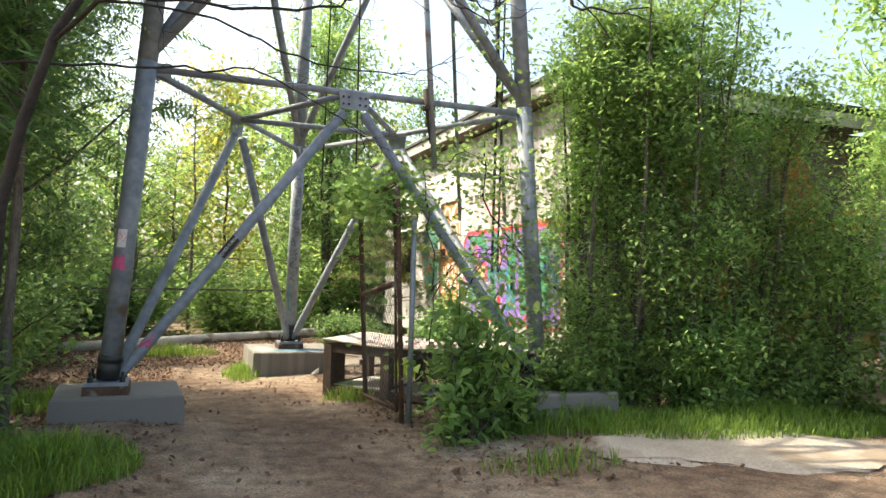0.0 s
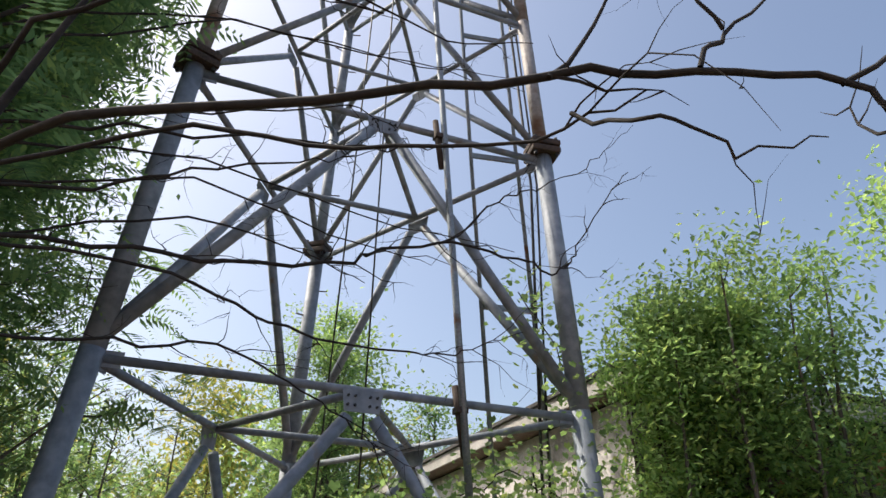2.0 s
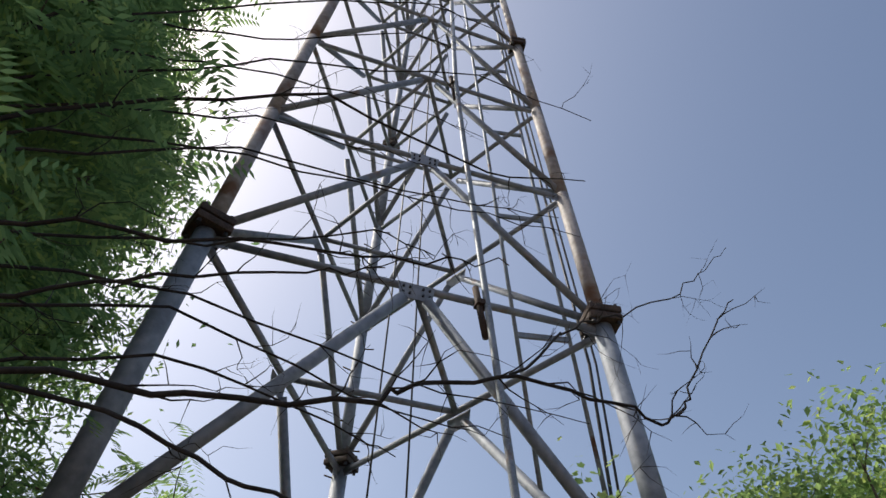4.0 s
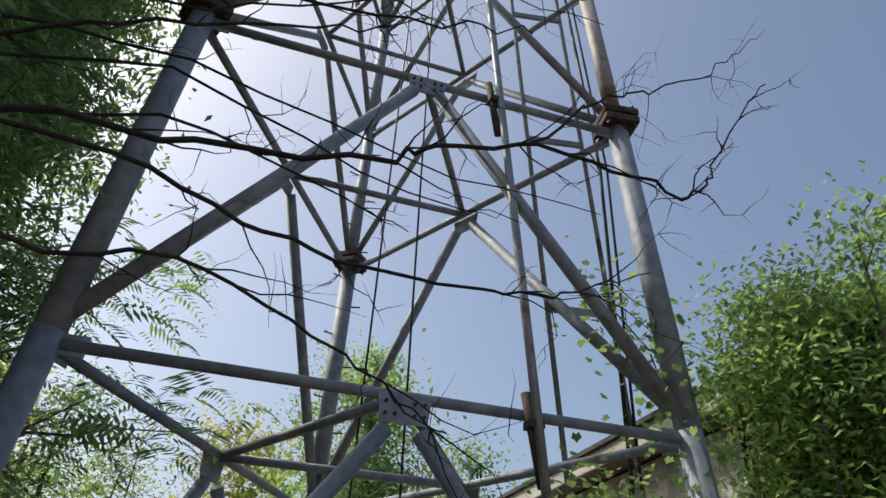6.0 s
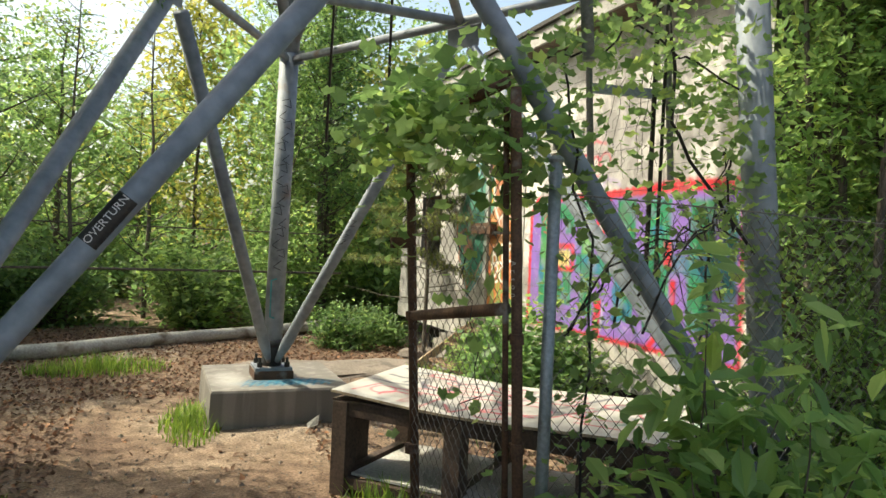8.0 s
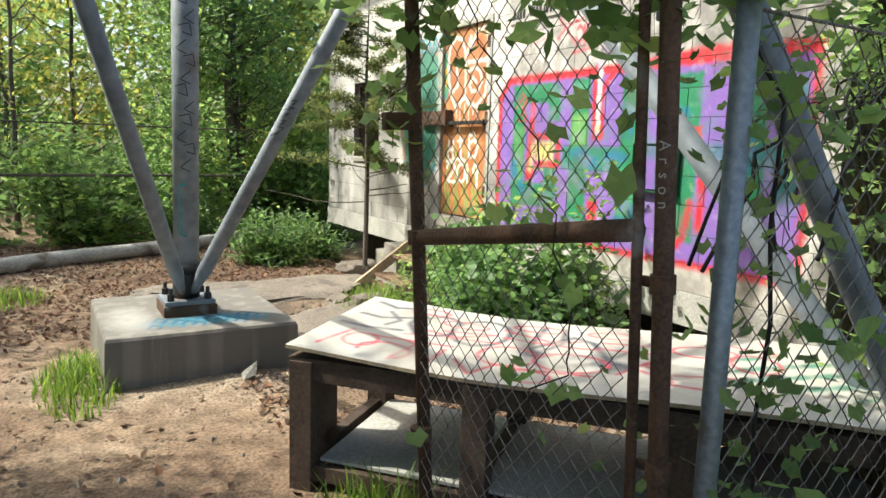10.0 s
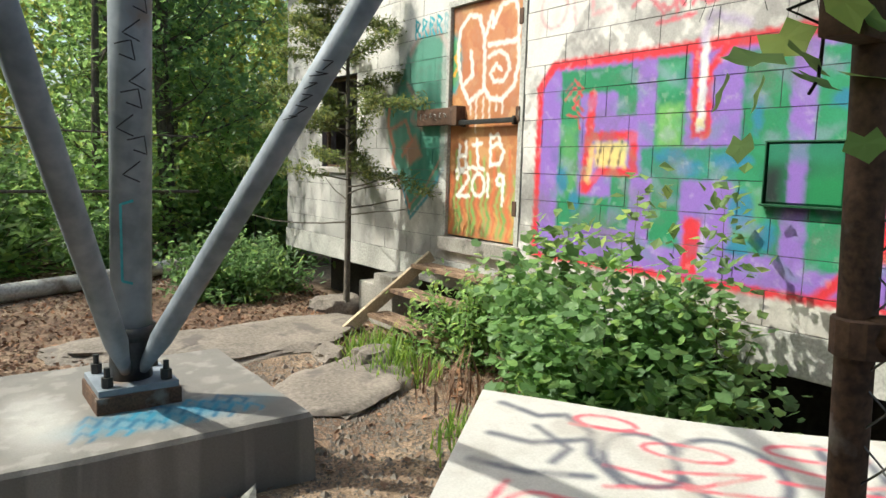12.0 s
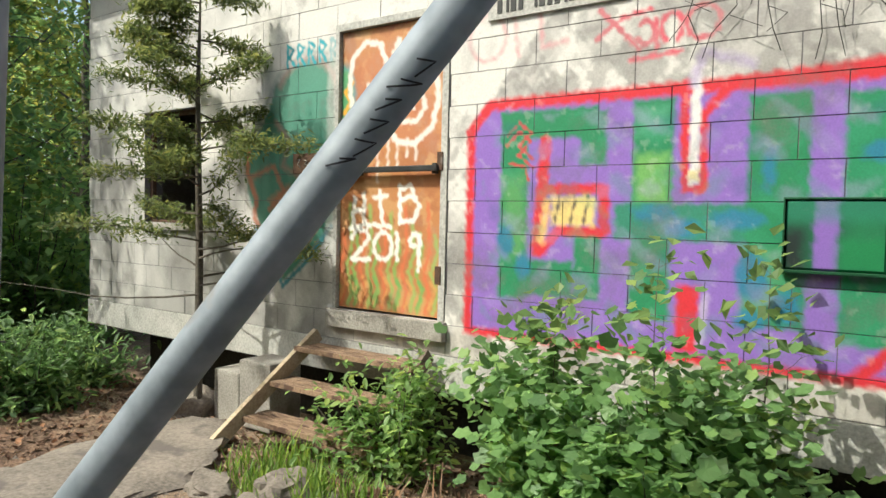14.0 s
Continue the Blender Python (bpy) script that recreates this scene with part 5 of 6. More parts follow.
link_mesh("mesh", gw - 0.045, 2.16, gate, m=Matrix.Translation((0, 0, 0.1)) @ rot)
for z in (0.45, 1.2):
    bm = bmesh.new()
    bmesh.ops.create_cone(bm, cap_ends=True, segments=12, radius1=0.04, radius2=0.04, depth=0.05, matrix=Matrix.Translation((0, 0, z)))
    part("clamp", bm, M_RUST, gate)
part("latch_bar", box((-0.13, -0.02, 1.585), (0.0, 0.02, 1.645), 0.004), M_RUST, gate)

def leaning(t, degrees, z=1.2):
    """Tilt a thing in the plane that faces along the path, about a point z above its foot."""
    axis = Vector((0.5, 0.865, 0))
    up = Matrix.Translation(Vector((0, 0, z)))
    t.matrix_world = Matrix.Translation(t.location) @ up @ Matrix.Rotation(radians(degrees), 4, axis) @ up.inverted()


leaning(gate, -2.3)

gp = thing("gate_post", "rusty brown steel gate post with scratched white letters", "post", "fence posts")
gp.location = (2.22, 6.82, 0)
tube("post", [(0, 0, -0.3), (0, 0, 2.3)], 0.0245, M_RUST, gp, 14)
for z in (0.75, 1.22, 2.1):
    a = -gdir * 0.06
    tube("hinge", [(a.x, a.y, z), (0.0, 0, z)], 0.014, M_RUST, gp, 8)
    bm = bmesh.new()
    bmesh.ops.create_cone(bm, cap_ends=True, segments=14, radius1=0.031, radius2=0.031, depth=0.045, matrix=Matrix.Translation((0, 0, z)))
    part("hinge_band", bm, M_RUST, gp)
leaning(gp, -2.8)
for k, ch in enumerate("Arson"):
    cu = bpy.data.curves.new("letter", "FONT")
    cu.body, cu.size, cu.align_x = ch, 0.036, "CENTER"
    tmp = bpy.data.objects.new("letter", cu)
    scene.collection.objects.link(tmp)
    me = bpy.data.meshes.new_from_object(tmp.evaluated_get(bpy.context.evaluated_depsgraph_get()))
    bpy.data.objects.remove(tmp)
    me.materials.append(M_TRIM)
    lt = new("letter", me)
    lt.parent = gp
    lt.matrix_basis = pose(-0.026 * 0.85, -0.026 * 0.53, 1.545 - 0.034 * k, 90, 0, -58) @ Matrix.Translation((-0.012, 0, 0)) @ Matrix.Rotation(radians(-90), 4, "Z")

fpost = thing("fence_post", "grey galvanised steel fence post", "post", "fence posts")
fpost.location = (2.32, 6.73, 0)
tube("post", [(0, 0, -0.3), (0, 0, 1.98)], 0.027, M_GALV, fpost, 14)
bm = bmesh.new()
bmesh.ops.create_uvsphere(bm, u_segments=12, v_segments=6, radius=0.034, matrix=Matrix.Translation((0, 0, 1.99)) @ Matrix.Diagonal((1, 1, 0.6, 1)))
part("cap", bm, M_GALV, fpost)
FD = Vector((1.0, -0.06, 0)).normalized()
copy_thing(fpost, Matrix.Translation(Vector((2.32, 6.73, 0)) + FD * 3.55))
fence = thing("chain_link_fence", "overgrown chain-link fence panel", "fence")
fence.location = (2.32, 6.73, 0)
link_mesh("mesh", 3.6, 1.8, fence, m=Matrix.Translation((0, 0, 0.05)) @ FD.to_track_quat("X", "Z").to_matrix().to_4x4(), sway=0.02)
tube("tension_wire", [(0, 0, 1.85), FD * 1.8 + Vector((0, 0, 1.82)), FD * 3.6 + Vector((0, 0, 1.85))], 0.004, M_WIRE, fence, 6)

lf = thing("chain_link_fence", "bent torn chain-link fence end among the weeds", "fence")
lf.location = (-1.35, 5.0, 0)
link_mesh("mesh", 1.6, 1.6, lf, m=Matrix.Translation((0, 0, 0.05)) @ Matrix.Rotation(radians(165), 4, "Z"), sway=0.06)
tube("tension_wire", [(0, 0, 1.64), (-0.8, 0.2, 1.60), (-1.54, 0.41, 1.64)], 0.004, M_WIRE, lf, 6)
copy_thing(fpost, Matrix.Translation((-1.32, 5.0, -0.3)))

# far fence rail in the woods
far_rail = tagged(tubes("far_fence_rail", [([(-9, 14.6, 1.05), (-4, 15.4, 1.0), (0, 16.0, 1.02), (4, 16.9, 1.0)], 0.022), ([(-9, 14.6, 1.75), (0, 16.0, 1.7), (4, 16.9, 1.72)], 0.012)], M_BARK), "dark rail of a distant fence in the woods", "fence", kind="thing")

# ---- fallen log ----
log_pts = [(-1.6, 13.7, 0.03), (-0.2, 14.2, 0.06), (0.9, 14.9, 0.08), (2.3, 15.6, 0.08), (3.5, 16.3, 0.10), (4.4, 16.9, 0.10)]
M_LOG = surface("pale_barkless_log", (0.26, 0.25, 0.23), (0.48, 0.46, 0.42), 3, 40, 0.85, 0, 0.4, spots=(0.16, 0.13, 0.1), spot_scale=3, spot_at=(0.58, 0.68))
v, f = tube_data(log_pts, [0.10, 0.10, 0.095, 0.09, 0.085, 0.075], 14)
tagged(mesh_object("fallen_log", v, f, M_LOG, None, True), "pale barkless fallen log lying across the clearing", "log")


# ---- rocks ----
def rock(x, y, sx, sy, sz, seed, label, sink=0.4, turn=0, group="", stone=None):
    bm = bmesh.new()
    bmesh.ops.create_icosphere(bm, subdivisions=4, radius=1)
    for v in bm.verts:
        p = v.co.copy()
        d = noise.fractal(p * 1.4 + Vector((seed * 3.7, 0, 0)), 1.0, 2.0, 4) * 0.28
        ridge = abs(noise.noise(p * 3.1 + Vector((0, seed, 0)))) * 0.12
        v.co = p * (1 + d - ridge)
        v.co.z = max(-0.6, min(v.co.z, 0.62 + 0.12 * noise.noise(p * 2.3 + Vector((seed, 1, 0)))))
        v.co = Vector((v.co.x * sx, v.co.y * sy, v.co.z * sz))
    ob = part("rock", bm, stone or M_ROCK, smooth=True)
    ob.matrix_world = pose(x, y, ground_height(x, y) + sz * (0.35 - sink), 0, 0, turn)
    return tagged(ob, label, "rock", group)


rock(3.25, 12.75, 1.05, 0.55, 0.09, 1, "flat ledge of weathered grey-brown rock in the soil", 0.35, 20)
rock(3.15, 11.30, 0.66, 0.42, 0.13, 2, "low slab of bare grey rock in the path", 0.35, 35)
rock(3.62, 11.65, 0.20, 0.15, 0.17, 3, "loose angular grey stone beside the bush", 0.1, 15)
rock(2.35, 12.95, 0.7, 0.4, 0.10, 4, "low ledge of rock covered with dust", 0.35, -10)
rock(3.5, 12.1, 0.25, 0.12, 0.07, 5, "small flat stone on the path", 0.2, 60)
M_DUST = surface("dusty_outcrop", (0.30, 0.25, 0.205), (0.47, 0.41, 0.35), 1.8, 40, 0.95, 0, 0.6, spots=(0.26, 0.20, 0.15), spot_scale=1.6, spot_at=(0.5, 0.62))
rock(4.9, 4.9, 1.6, 0.8, 0.09, 6, "dusty pale rock outcrop in the worn track", 0.58, -25, stone=M_DUST)
rock(4.4, 13.7, 0.3, 0.25, 0.22, 7, "grey rock under the building's edge", 0.2, 10)

# bent paper scrap
bm = bmesh.new()
vs = [bm.verts.new(p) for p in ((0, 0, 0), (0.09, 0.02, 0.015), (0.12, 0.10, 0.09), (0.01, 0.09, 0.02), (0.07, -0.06, 0.05))]
bm.faces.new((vs[0], vs[1], vs[2], vs[3]))
bm.faces.new((vs[0], vs[4], vs[1]))
bmesh.ops.solidify(bm, geom=bm.faces[:], thickness=0.003)
sc = part("litter_scrap", bm, M_TRIM)
sc.location = (2.02, 10.0, 0.01)
tagged(sc, "crumpled pale scrap of packaging on the soil", "litter")


# ---- plants ----
def limb(start, direction, length, r0, g, segs=6, wander=0.25, rise=0.1):
    pts, p, d = [Vector(start)], Vector(start), Vector(direction).normalized()
    for i in range(segs):
        d = (d + Vector(g.normal(0, wander, 3)) * 0.5 + Vector((0, 0, rise))).normalized()
        p = p + d * (length / segs)
        pts.append(p.copy())
    return pts, [r0 * (1 - 0.85 * i / segs) for i in range(segs + 1)]


def tree(x, y, height, crown_lo, radius, leaves, leaf, material, seed, label, trunk=0.08, lean=(0, 0), limbs=14, clump=0.32, name="tree", category="tree", bark=None, stems=1, group="", droop=0.3, width=0.5, fronds=0.0):
    g = np.random.default_rng(seed)
    t = thing(name, label, category, group)
    z0 = ground_height(x, y) - 0.05
    t.location = (x, y, z0)
    runs, tips = [], []
    for s in range(stems):
        a = g.uniform(0, 6.28)
        off = Vector((math.cos(a), math.sin(a), 0)) * (0.0 if stems == 1 else 0.18 * radius)
        top = off + Vector((lean[0], lean[1], height * g.uniform(0.8, 0.95))) + Vector((math.cos(a), math.sin(a), 0)) * (0 if stems == 1 else 0.45 * radius)
        pts = [off.lerp(top, i / 7) + Vector((g.normal(0, 0.03), g.normal(0, 0.03), 0)) * height * 0.15 for i in range(8)]
        pts[0] = off
        rr = [trunk * (1 - 0.82 * i / 7) for i in range(8)]
        runs.append((pts, rr))
        tips.append(pts[-1])
        for k in range(limbs // stems):
            h = crown_lo + (height * 0.92 - crown_lo) * ((k + g.uniform(0, 1)) / (limbs / stems))
            fr = min(0.98, h / max(top.z, 0.1))
            i = min(6, int(fr * 7))
            base = pts[i].lerp(pts[i + 1], fr * 7 - i)
            b = g.uniform(0, 6.28)
            rel = (h - crown_lo) / max(0.1, height - crown_lo)
            ln = radius * (1.05 - 0.6 * rel) * g.uniform(0.6, 1.15)
            lp, lr = limb(base, (math.cos(b), math.sin(b), 0.35), ln, trunk * 0.32 * (1 - 0.5 * rel), g)
            runs.append((lp, lr))
            tips += lp[2:]
            for m in range(2):
                q = lp[int(g.integers(2, 6))]
                c2 = g.uniform(0, 6.28)
                tp, tr = limb(q, (math.cos(c2), math.sin(c2), g.uniform(-0.2, 0.6)), ln * 0.5, trunk * 0.12, g, 4)
                runs.append((tp, tr))
                tips += tp[1:]
    tubes("trunk", runs, bark or M_BARK, t, 6)
    T = np.array([tuple(p) for p in tips])
    idx = g.integers(0, len(T), leaves)
    C = T[idx] + g.normal(0, clump, (leaves, 3)) * np.array([1, 1, 0.75])
    C[:, 2] = np.maximum(C[:, 2], 0.06)
    if fronds:
        frond_cloud("crown", C, fronds, material, t, seed)
    else:
        leaf_cloud("crown", C, leaf, material, t, seed, droop, width)
    return t


def shrub(x, y, rx, ry, h, leaves, leaf, material, seed, label, name="shrub", category="shrub", width=0.62, droop=0.15, skirt=0.0, category_group="", fine=True, lobed=False):
    """Stems from one root with leaves thick on the outside."""
    g = np.random.default_rng(seed)
    t = thing(name, label, category, category_group)
    z0 = ground_height(x, y) - 0.03
    t.location = (x, y, z0)
    runs, tips = [], []
    for k in range(26):
        a, e = g.uniform(0, 6.28), g.uniform(0.15, 1.35)
        d = Vector((math.cos(a) * math.cos(e) * rx, math.sin(a) * math.cos(e) * ry, math.sin(e) * h))
        p, r = limb((g.normal(0, 0.06), g.normal(0, 0.06), 0), d, d.length * g.uniform(0.75, 1.1), 0.011, g, 6, 0.22, 0.04)
        runs.append((p, r))
        tips += p[2:]
    tubes("stem", runs, M_BARK, t, 5)
    T = np.array([tuple(p) for p in tips])
    idx = g.integers(0, len(T), leaves)
    C = T[idx] + g.normal(0, 1, (leaves, 3)) * np.array([rx, ry, h]) * 0.13
    C[:, 2] = np.maximum(C[:, 2], 0.04 + skirt)
    if lobed:
        lobed_cloud("foliage", C, leaf, material, t, seed)
    else:
        leaf_cloud("foliage", C, leaf, material, t, seed, droop, width, fine=fine)
    return t


def grass(name, label, areas, count, height, seed, material=None):
    """Blades in ellipses (x, y, rx, ry, weight)."""
    g = np.random.default_rng(seed)
    W = np.array([a[4] * a[2] * a[3] for a in areas])
    pick = g.choice(len(areas), count, p=W / W.sum())
    ar = np.array(areas)[pick]
    rad, th = np.sqrt(g.uniform(0, 1, count)) ** 1.2, g.uniform(0, 6.28, count)
    px, py = ar[:, 0] + ar[:, 2] * rad * np.cos(th), ar[:, 1] + ar[:, 3] * rad * np.sin(th)
    pz = np.array([ground_height(a, b) for a, b in zip(px, py)])
    h = height * g.uniform(0.4, 1.25, count) * (1.1 - 0.6 * rad)
    az = g.uniform(0, 6.28, count)
    bend = h * g.uniform(0.15, 0.75, count)
    dx, dy = np.cos(az), np.sin(az)
    w = 0.004 + 0.004 * g.uniform(0, 1, count)
    base = np.stack([px, py, pz - 0.01], 1)
    side = np.stack([-dy * w, dx * w, np.zeros(count)], 1)
    mid = base + np.stack([dx * bend * 0.35, dy * bend * 0.35, h * 0.62], 1)
    tip = base + np.stack([dx * bend, dy * bend, h], 1)
    V = np.stack([base - side, base + side, mid + side * 0.8, mid - side * 0.8, tip + side * 0.12, tip - side * 0.12], 1).reshape(-1, 3)
    o = np.arange(count)[:, None] * 6
    Q = np.concatenate([o + np.array([0, 1, 2, 3]), o + np.array([3, 2, 4, 5])])
    return tagged(fast_mesh(name, V, Q, material or M_GRASS), label, "grass", kind="stuff")


# thick wild shrubs and saplings beside the track
for i, (x, y, h, r, nl, m) in enumerate(((4.35, 6.95, 4.7, 0.5, 9500, M_LIGHT), (4.9, 6.75, 5.0, 0.7, 12500, M_GREEN), (5.6, 6.65, 5.2, 0.85, 14000, M_LIGHT), (6.35, 6.5, 4.3, 0.8, 11000, M_GREEN), (7.25, 6.2, 2.5, 0.8, 9000, M_LIGHT), (8.5, 5.6, 4.6, 1.0, 13000, M_LIGHT))):
    tree(x, y, h, 0.25, r, nl, 0.072, m, 11 + i, ("tall leafy sapling thicket overgrowing the fence", "dense leafy thicket beside the track")[i % 2], 0.04, limbs=36, stems=5, clump=0.19, group="thicket")
for i, (x, y) in enumerate(((4.75, 7.05), (5.5, 7.0))):
    tree(x, y, 5.0, 2.8, 0.8, 8000, 0.068, M_GREEN, 140 + i, "leafy crown of a young tree over the thicket", 0.04, limbs=26, clump=0.22, group="thicket")
tree(9.6, 8.2 - 1.4, 8.6, 2.6, 2.0, 9000, 0.12, M_LIGHT, 18, "tall broadleaf tree behind the thicket", 0.1, limbs=22, clump=0.3)
for i, (x, y, rx, ry, h, nl, m) in enumerate(((4.7, 6.55, 0.6, 0.4, 1.0, 2400, M_GREEN), (5.6, 6.3, 0.8, 0.5, 1.2, 2800, M_LIGHT), (6.7, 6.0, 0.9, 0.5, 1.2, 2800, M_GREEN), (3.9, 6.6, 0.5, 0.4, 0.7, 1800, M_GREEN), (2.75, 6.3, 0.35, 0.3, 0.45, 1200, M_LIGHT), (3.2, 6.3, 0.4, 0.3, 0.5, 1400, M_GREEN), (7.8, 5.3, 0.9, 0.6, 1.5, 3500, M_DEEP), (8.3, 4.6, 0.9, 0.6, 1.2, 3000, M_LIGHT))):
    shrub(x, y, rx, ry, h, nl, 0.08, m, 30 + i, "low leafy weeds along the foot of the thicket", category_group="weeds by the fence")

# bramble bush in front of the mural
shrub(4.1, 10.0, 0.70, 1.02, 1.1, 9500, 0.066, M_BUSH, 50, "broad-leaved green bramble bush before the painted wall", lobed=True)
for k, (x, y, h) in enumerate(((4.3, 9.95, 1.55), (4.45, 9.5, 1.7), (4.2, 10.4, 1.35))):
    tree(x, y, h, 0.5, 0.3, 130, 0.075, M_GREEN, 150 + k, "thin upright bramble cane with sparse leaves", 0.007, limbs=7, clump=0.07, name="bramble_cane", category="cane", width=0.8, group="canes by the mural")
shrub(4.32, 11.5, 0.5, 0.5, 0.75, 2300, 0.06, M_LIGHT, 51, "light green weeds beside the wooden steps", width=0.5)
shrub(4.45, 9.6, 0.4, 0.5, 0.75, 900, 0.09, M_GREEN, 52, "straggling leafy stems by the wall", width=0.7)
shrub(3.5, 14.6, 0.8, 0.6, 0.7, 2200, 0.09, M_DEEP, 53, "ferny green shrub by the building's corner", width=0.4)
shrub(4.3, 15.2, 0.6, 0.6, 0.6, 1500, 0.09, M_DEEP, 54, "ferny green shrub by the building's corner", width=0.4)

# conifer sapling before the window
con = thing("cedar_sapling", "thin cedar sapling with sparse drooping sprays before the window", "conifer")
con.location = (4.42, 13.52, -0.05)
g = np.random.default_rng(8)
runs, tips = [([(0, 0, 0), (0.02, 0.02, 1.2), (-0.02, 0, 2.4), (0, 0, 3.3)], [0.035, 0.03, 0.018, 0.006])], []
for k in range(34):
    z = 0.9 + 2.35 * k / 34
    a = g.uniform(0, 6.28)
    p, r = limb((0, 0, z), (math.cos(a), math.sin(a), 0.15), 1.45 * (1.15 - 0.75 * k / 34) * g.uniform(0.5, 1.0), 0.009, g, 6, 0.2, -0.02)
    runs.append((p, r))
    if k > 5:
        tips += p[2:]
tubes("trunk", runs, M_BARK, con, 5)
T = np.array([tuple(p) for p in tips])
C = T[g.integers(0, len(T), 17000)] + g.normal(0, 1, (17000, 3)) * np.array([0.055, 0.055, 0.035])
leaf_cloud("sprays", C, 0.062, M_CEDAR, con, 8, 0.2, 0.26)

# vines on the gate and along the fence
def vine(name, label, path, leaves, leaf, material, seed, r=0.006, spread=0.14):
    g = np.random.default_rng(seed)
    t = thing(name, label, "vine", "vines")
    t.location = path[0]
    P = [Vector(p) - Vector(path[0]) for p in path]
    pts = []
    for a, b in zip(P[:-1], P[1:]):
        for k in range(6):
            pts.append(a.lerp(b, k / 6) + Vector(g.normal(0, 0.02, 3)))
    pts.append(P[-1])
    tubes("stem", [(pts, r)], M_TWIG, t, 5)
    T = np.array([tuple(p) for p in pts])
    C = T[g.integers(0, len(T), leaves)] + g.normal(0, spread, (leaves, 3))
    lobed_cloud("foliage", C, leaf, material, t, seed, 0.5, deep=True)
    return t


vine("grape_vine", "leafy vine over the top of the rusty gate", [(2.20, 6.9, 1.95), (2.16, 7.2, 2.3), (2.1, 7.75, 2.32), (1.95, 8.0, 2.2)], 900, 0.082, M_LIGHT, 61, spread=0.15)
vine("grape_vine", "broad-leaved vine sprig hanging by the open gate's free end", [(2.08, 7.76, 2.2), (2.06, 7.84, 1.9), (2.02, 7.9, 1.7), (2.05, 7.95, 1.52)], 60, 0.062, M_LIGHT, 66, 0.0025, 0.075)
vine("grape_vine", "thin leafy vine stem threaded through the gate mesh", [(2.1, 7.7, 2.25), (2.13, 7.45, 1.75), (2.14, 7.2, 1.5), (2.16, 7.05, 1.0), (2.14, 7.3, 0.7)], 40, 0.062, M_LIGHT, 69, 0.0025, 0.09)
vine("grape_vine", "leafy vine hanging about the galvanised fence post", [(2.5, 6.75, 0.1), (2.55, 6.8, 1.6), (2.5, 7.0, 2.5), (3.0, 7.1, 2.75), (3.6, 7.0, 2.5)], 850, 0.052, M_GREEN, 62, spread=0.15)
vine("grape_vine", "leafy vine climbing the tower leg", [(3.8, 6.95, 0.2), (3.75, 7.0, 2), (3.65, 7.1, 3.6), (3.4, 7.6, 4.6)], 700, 0.06, M_GREEN, 63, spread=0.16)
vine("grape_vine", "straggling leafy vine between gate and tower leg", [(3.3, 7.2, 2.9), (3.2, 7.0, 2.2), (3.7, 6.9, 1.6), (4.2, 6.9, 1.2)], 900, 0.05, M_GREEN, 65, 0.009, 0.22)
shrub(2.66, 6.02, 0.62, 0.5, 1.5, 1250, 0.13, M_LIGHT, 64, "bright broad-leaved sapling at the fence", width=0.46)

# arching bare canes between the fence and the painted wall
gc = np.random.default_rng(67)
for k in range(9):
    a, b = Vector((2.55 + 0.12 * k, 6.95 + gc.uniform(-0.1, 0.2), 1.1 + gc.uniform(0, 0.9))), Vector((3.7 + gc.uniform(-0.3, 0.5), 7.3 + gc.uniform(-0.2, 0.3), 1.2 + gc.uniform(-0.3, 0.6)))
    top = (a + b) / 2 + Vector((0, 0, 0.5 + gc.uniform(0, 0.5)))
    cane = thing("bare_cane", "thin dark arching cane before the painted wall", "cane", "arching canes")
    cane.location = a
    pts = []
    for i in range(13):
        t = i / 12
        pts.append((a * (1 - t) ** 2 + top * (2 * t * (1 - t)) + b * t ** 2) - a + Vector(gc.normal(0, 0.012, 3)))
    runs = [(pts, [0.007 * (1 - 0.6 * i / 12) for i in range(13)])]
    for i in (3, 5, 7, 9, 10):
        runs.append(limb(pts[i], (gc.normal(), gc.normal(), gc.normal()), gc.uniform(0.12, 0.35), 0.003, gc, 4, 0.5, 0))
    tubes("stem", runs, M_TWIG, cane, 5)

# bare crooked branches overhead
def bare_tree(name, label, root, seed, trunk_pts, trunk_r, long_limbs, twigs=1.3, waver=0.018):
    g = np.random.default_rng(seed)
    t = thing(name, label, "tree")
    t.location = root
    R = Vector(root)
    tubes("trunk", [([Vector(p) - R for p in trunk_pts], trunk_r)], M_TWIG, t, 8)
    for pts_, r0 in long_limbs:
        runs = []
        P = [Vector(p) - R for p in pts_]
        fine = []
        for a, b in zip(P[:-1], P[1:]):
            for k in range(4):
                fine.append(a.lerp(b, k / 4) + Vector(g.normal(0, waver, 3)))
        fine.append(P[-1])
        n = len(fine)
        runs.append((fine, [r0 * (1 - 0.8 * i / n) for i in range(n)]))
        for k in range(int(n * twigs)):
            i = int(g.integers(2, n - 1))
            d = (fine[i] - fine[i - 1]).normalized()
            side = Vector((d.x, d.y, 0)).cross(Vector((0, 0, 1)))
            dd = d * 0.7 + side * g.uniform(-0.9, 0.9) + Vector((0, 0, g.uniform(-0.7, 0.9)))
            p, r = limb(fine[i], dd, g.uniform(0.15, 0.55), r0 * 0.3, g, 5, 0.7, 0.0)
            runs.append((p, r))
            for m in range(2):
                q = p[int(g.integers(2, 5))]
                p2, r2 = limb(q, (g.normal(), g.normal(), g.normal()), g.uniform(0.06, 0.2), r0 * 0.16, g, 3, 0.6, 0)
                runs.append((p2, r2))
        tubes("limb", runs, M_TWIG, t, 5)
    return t


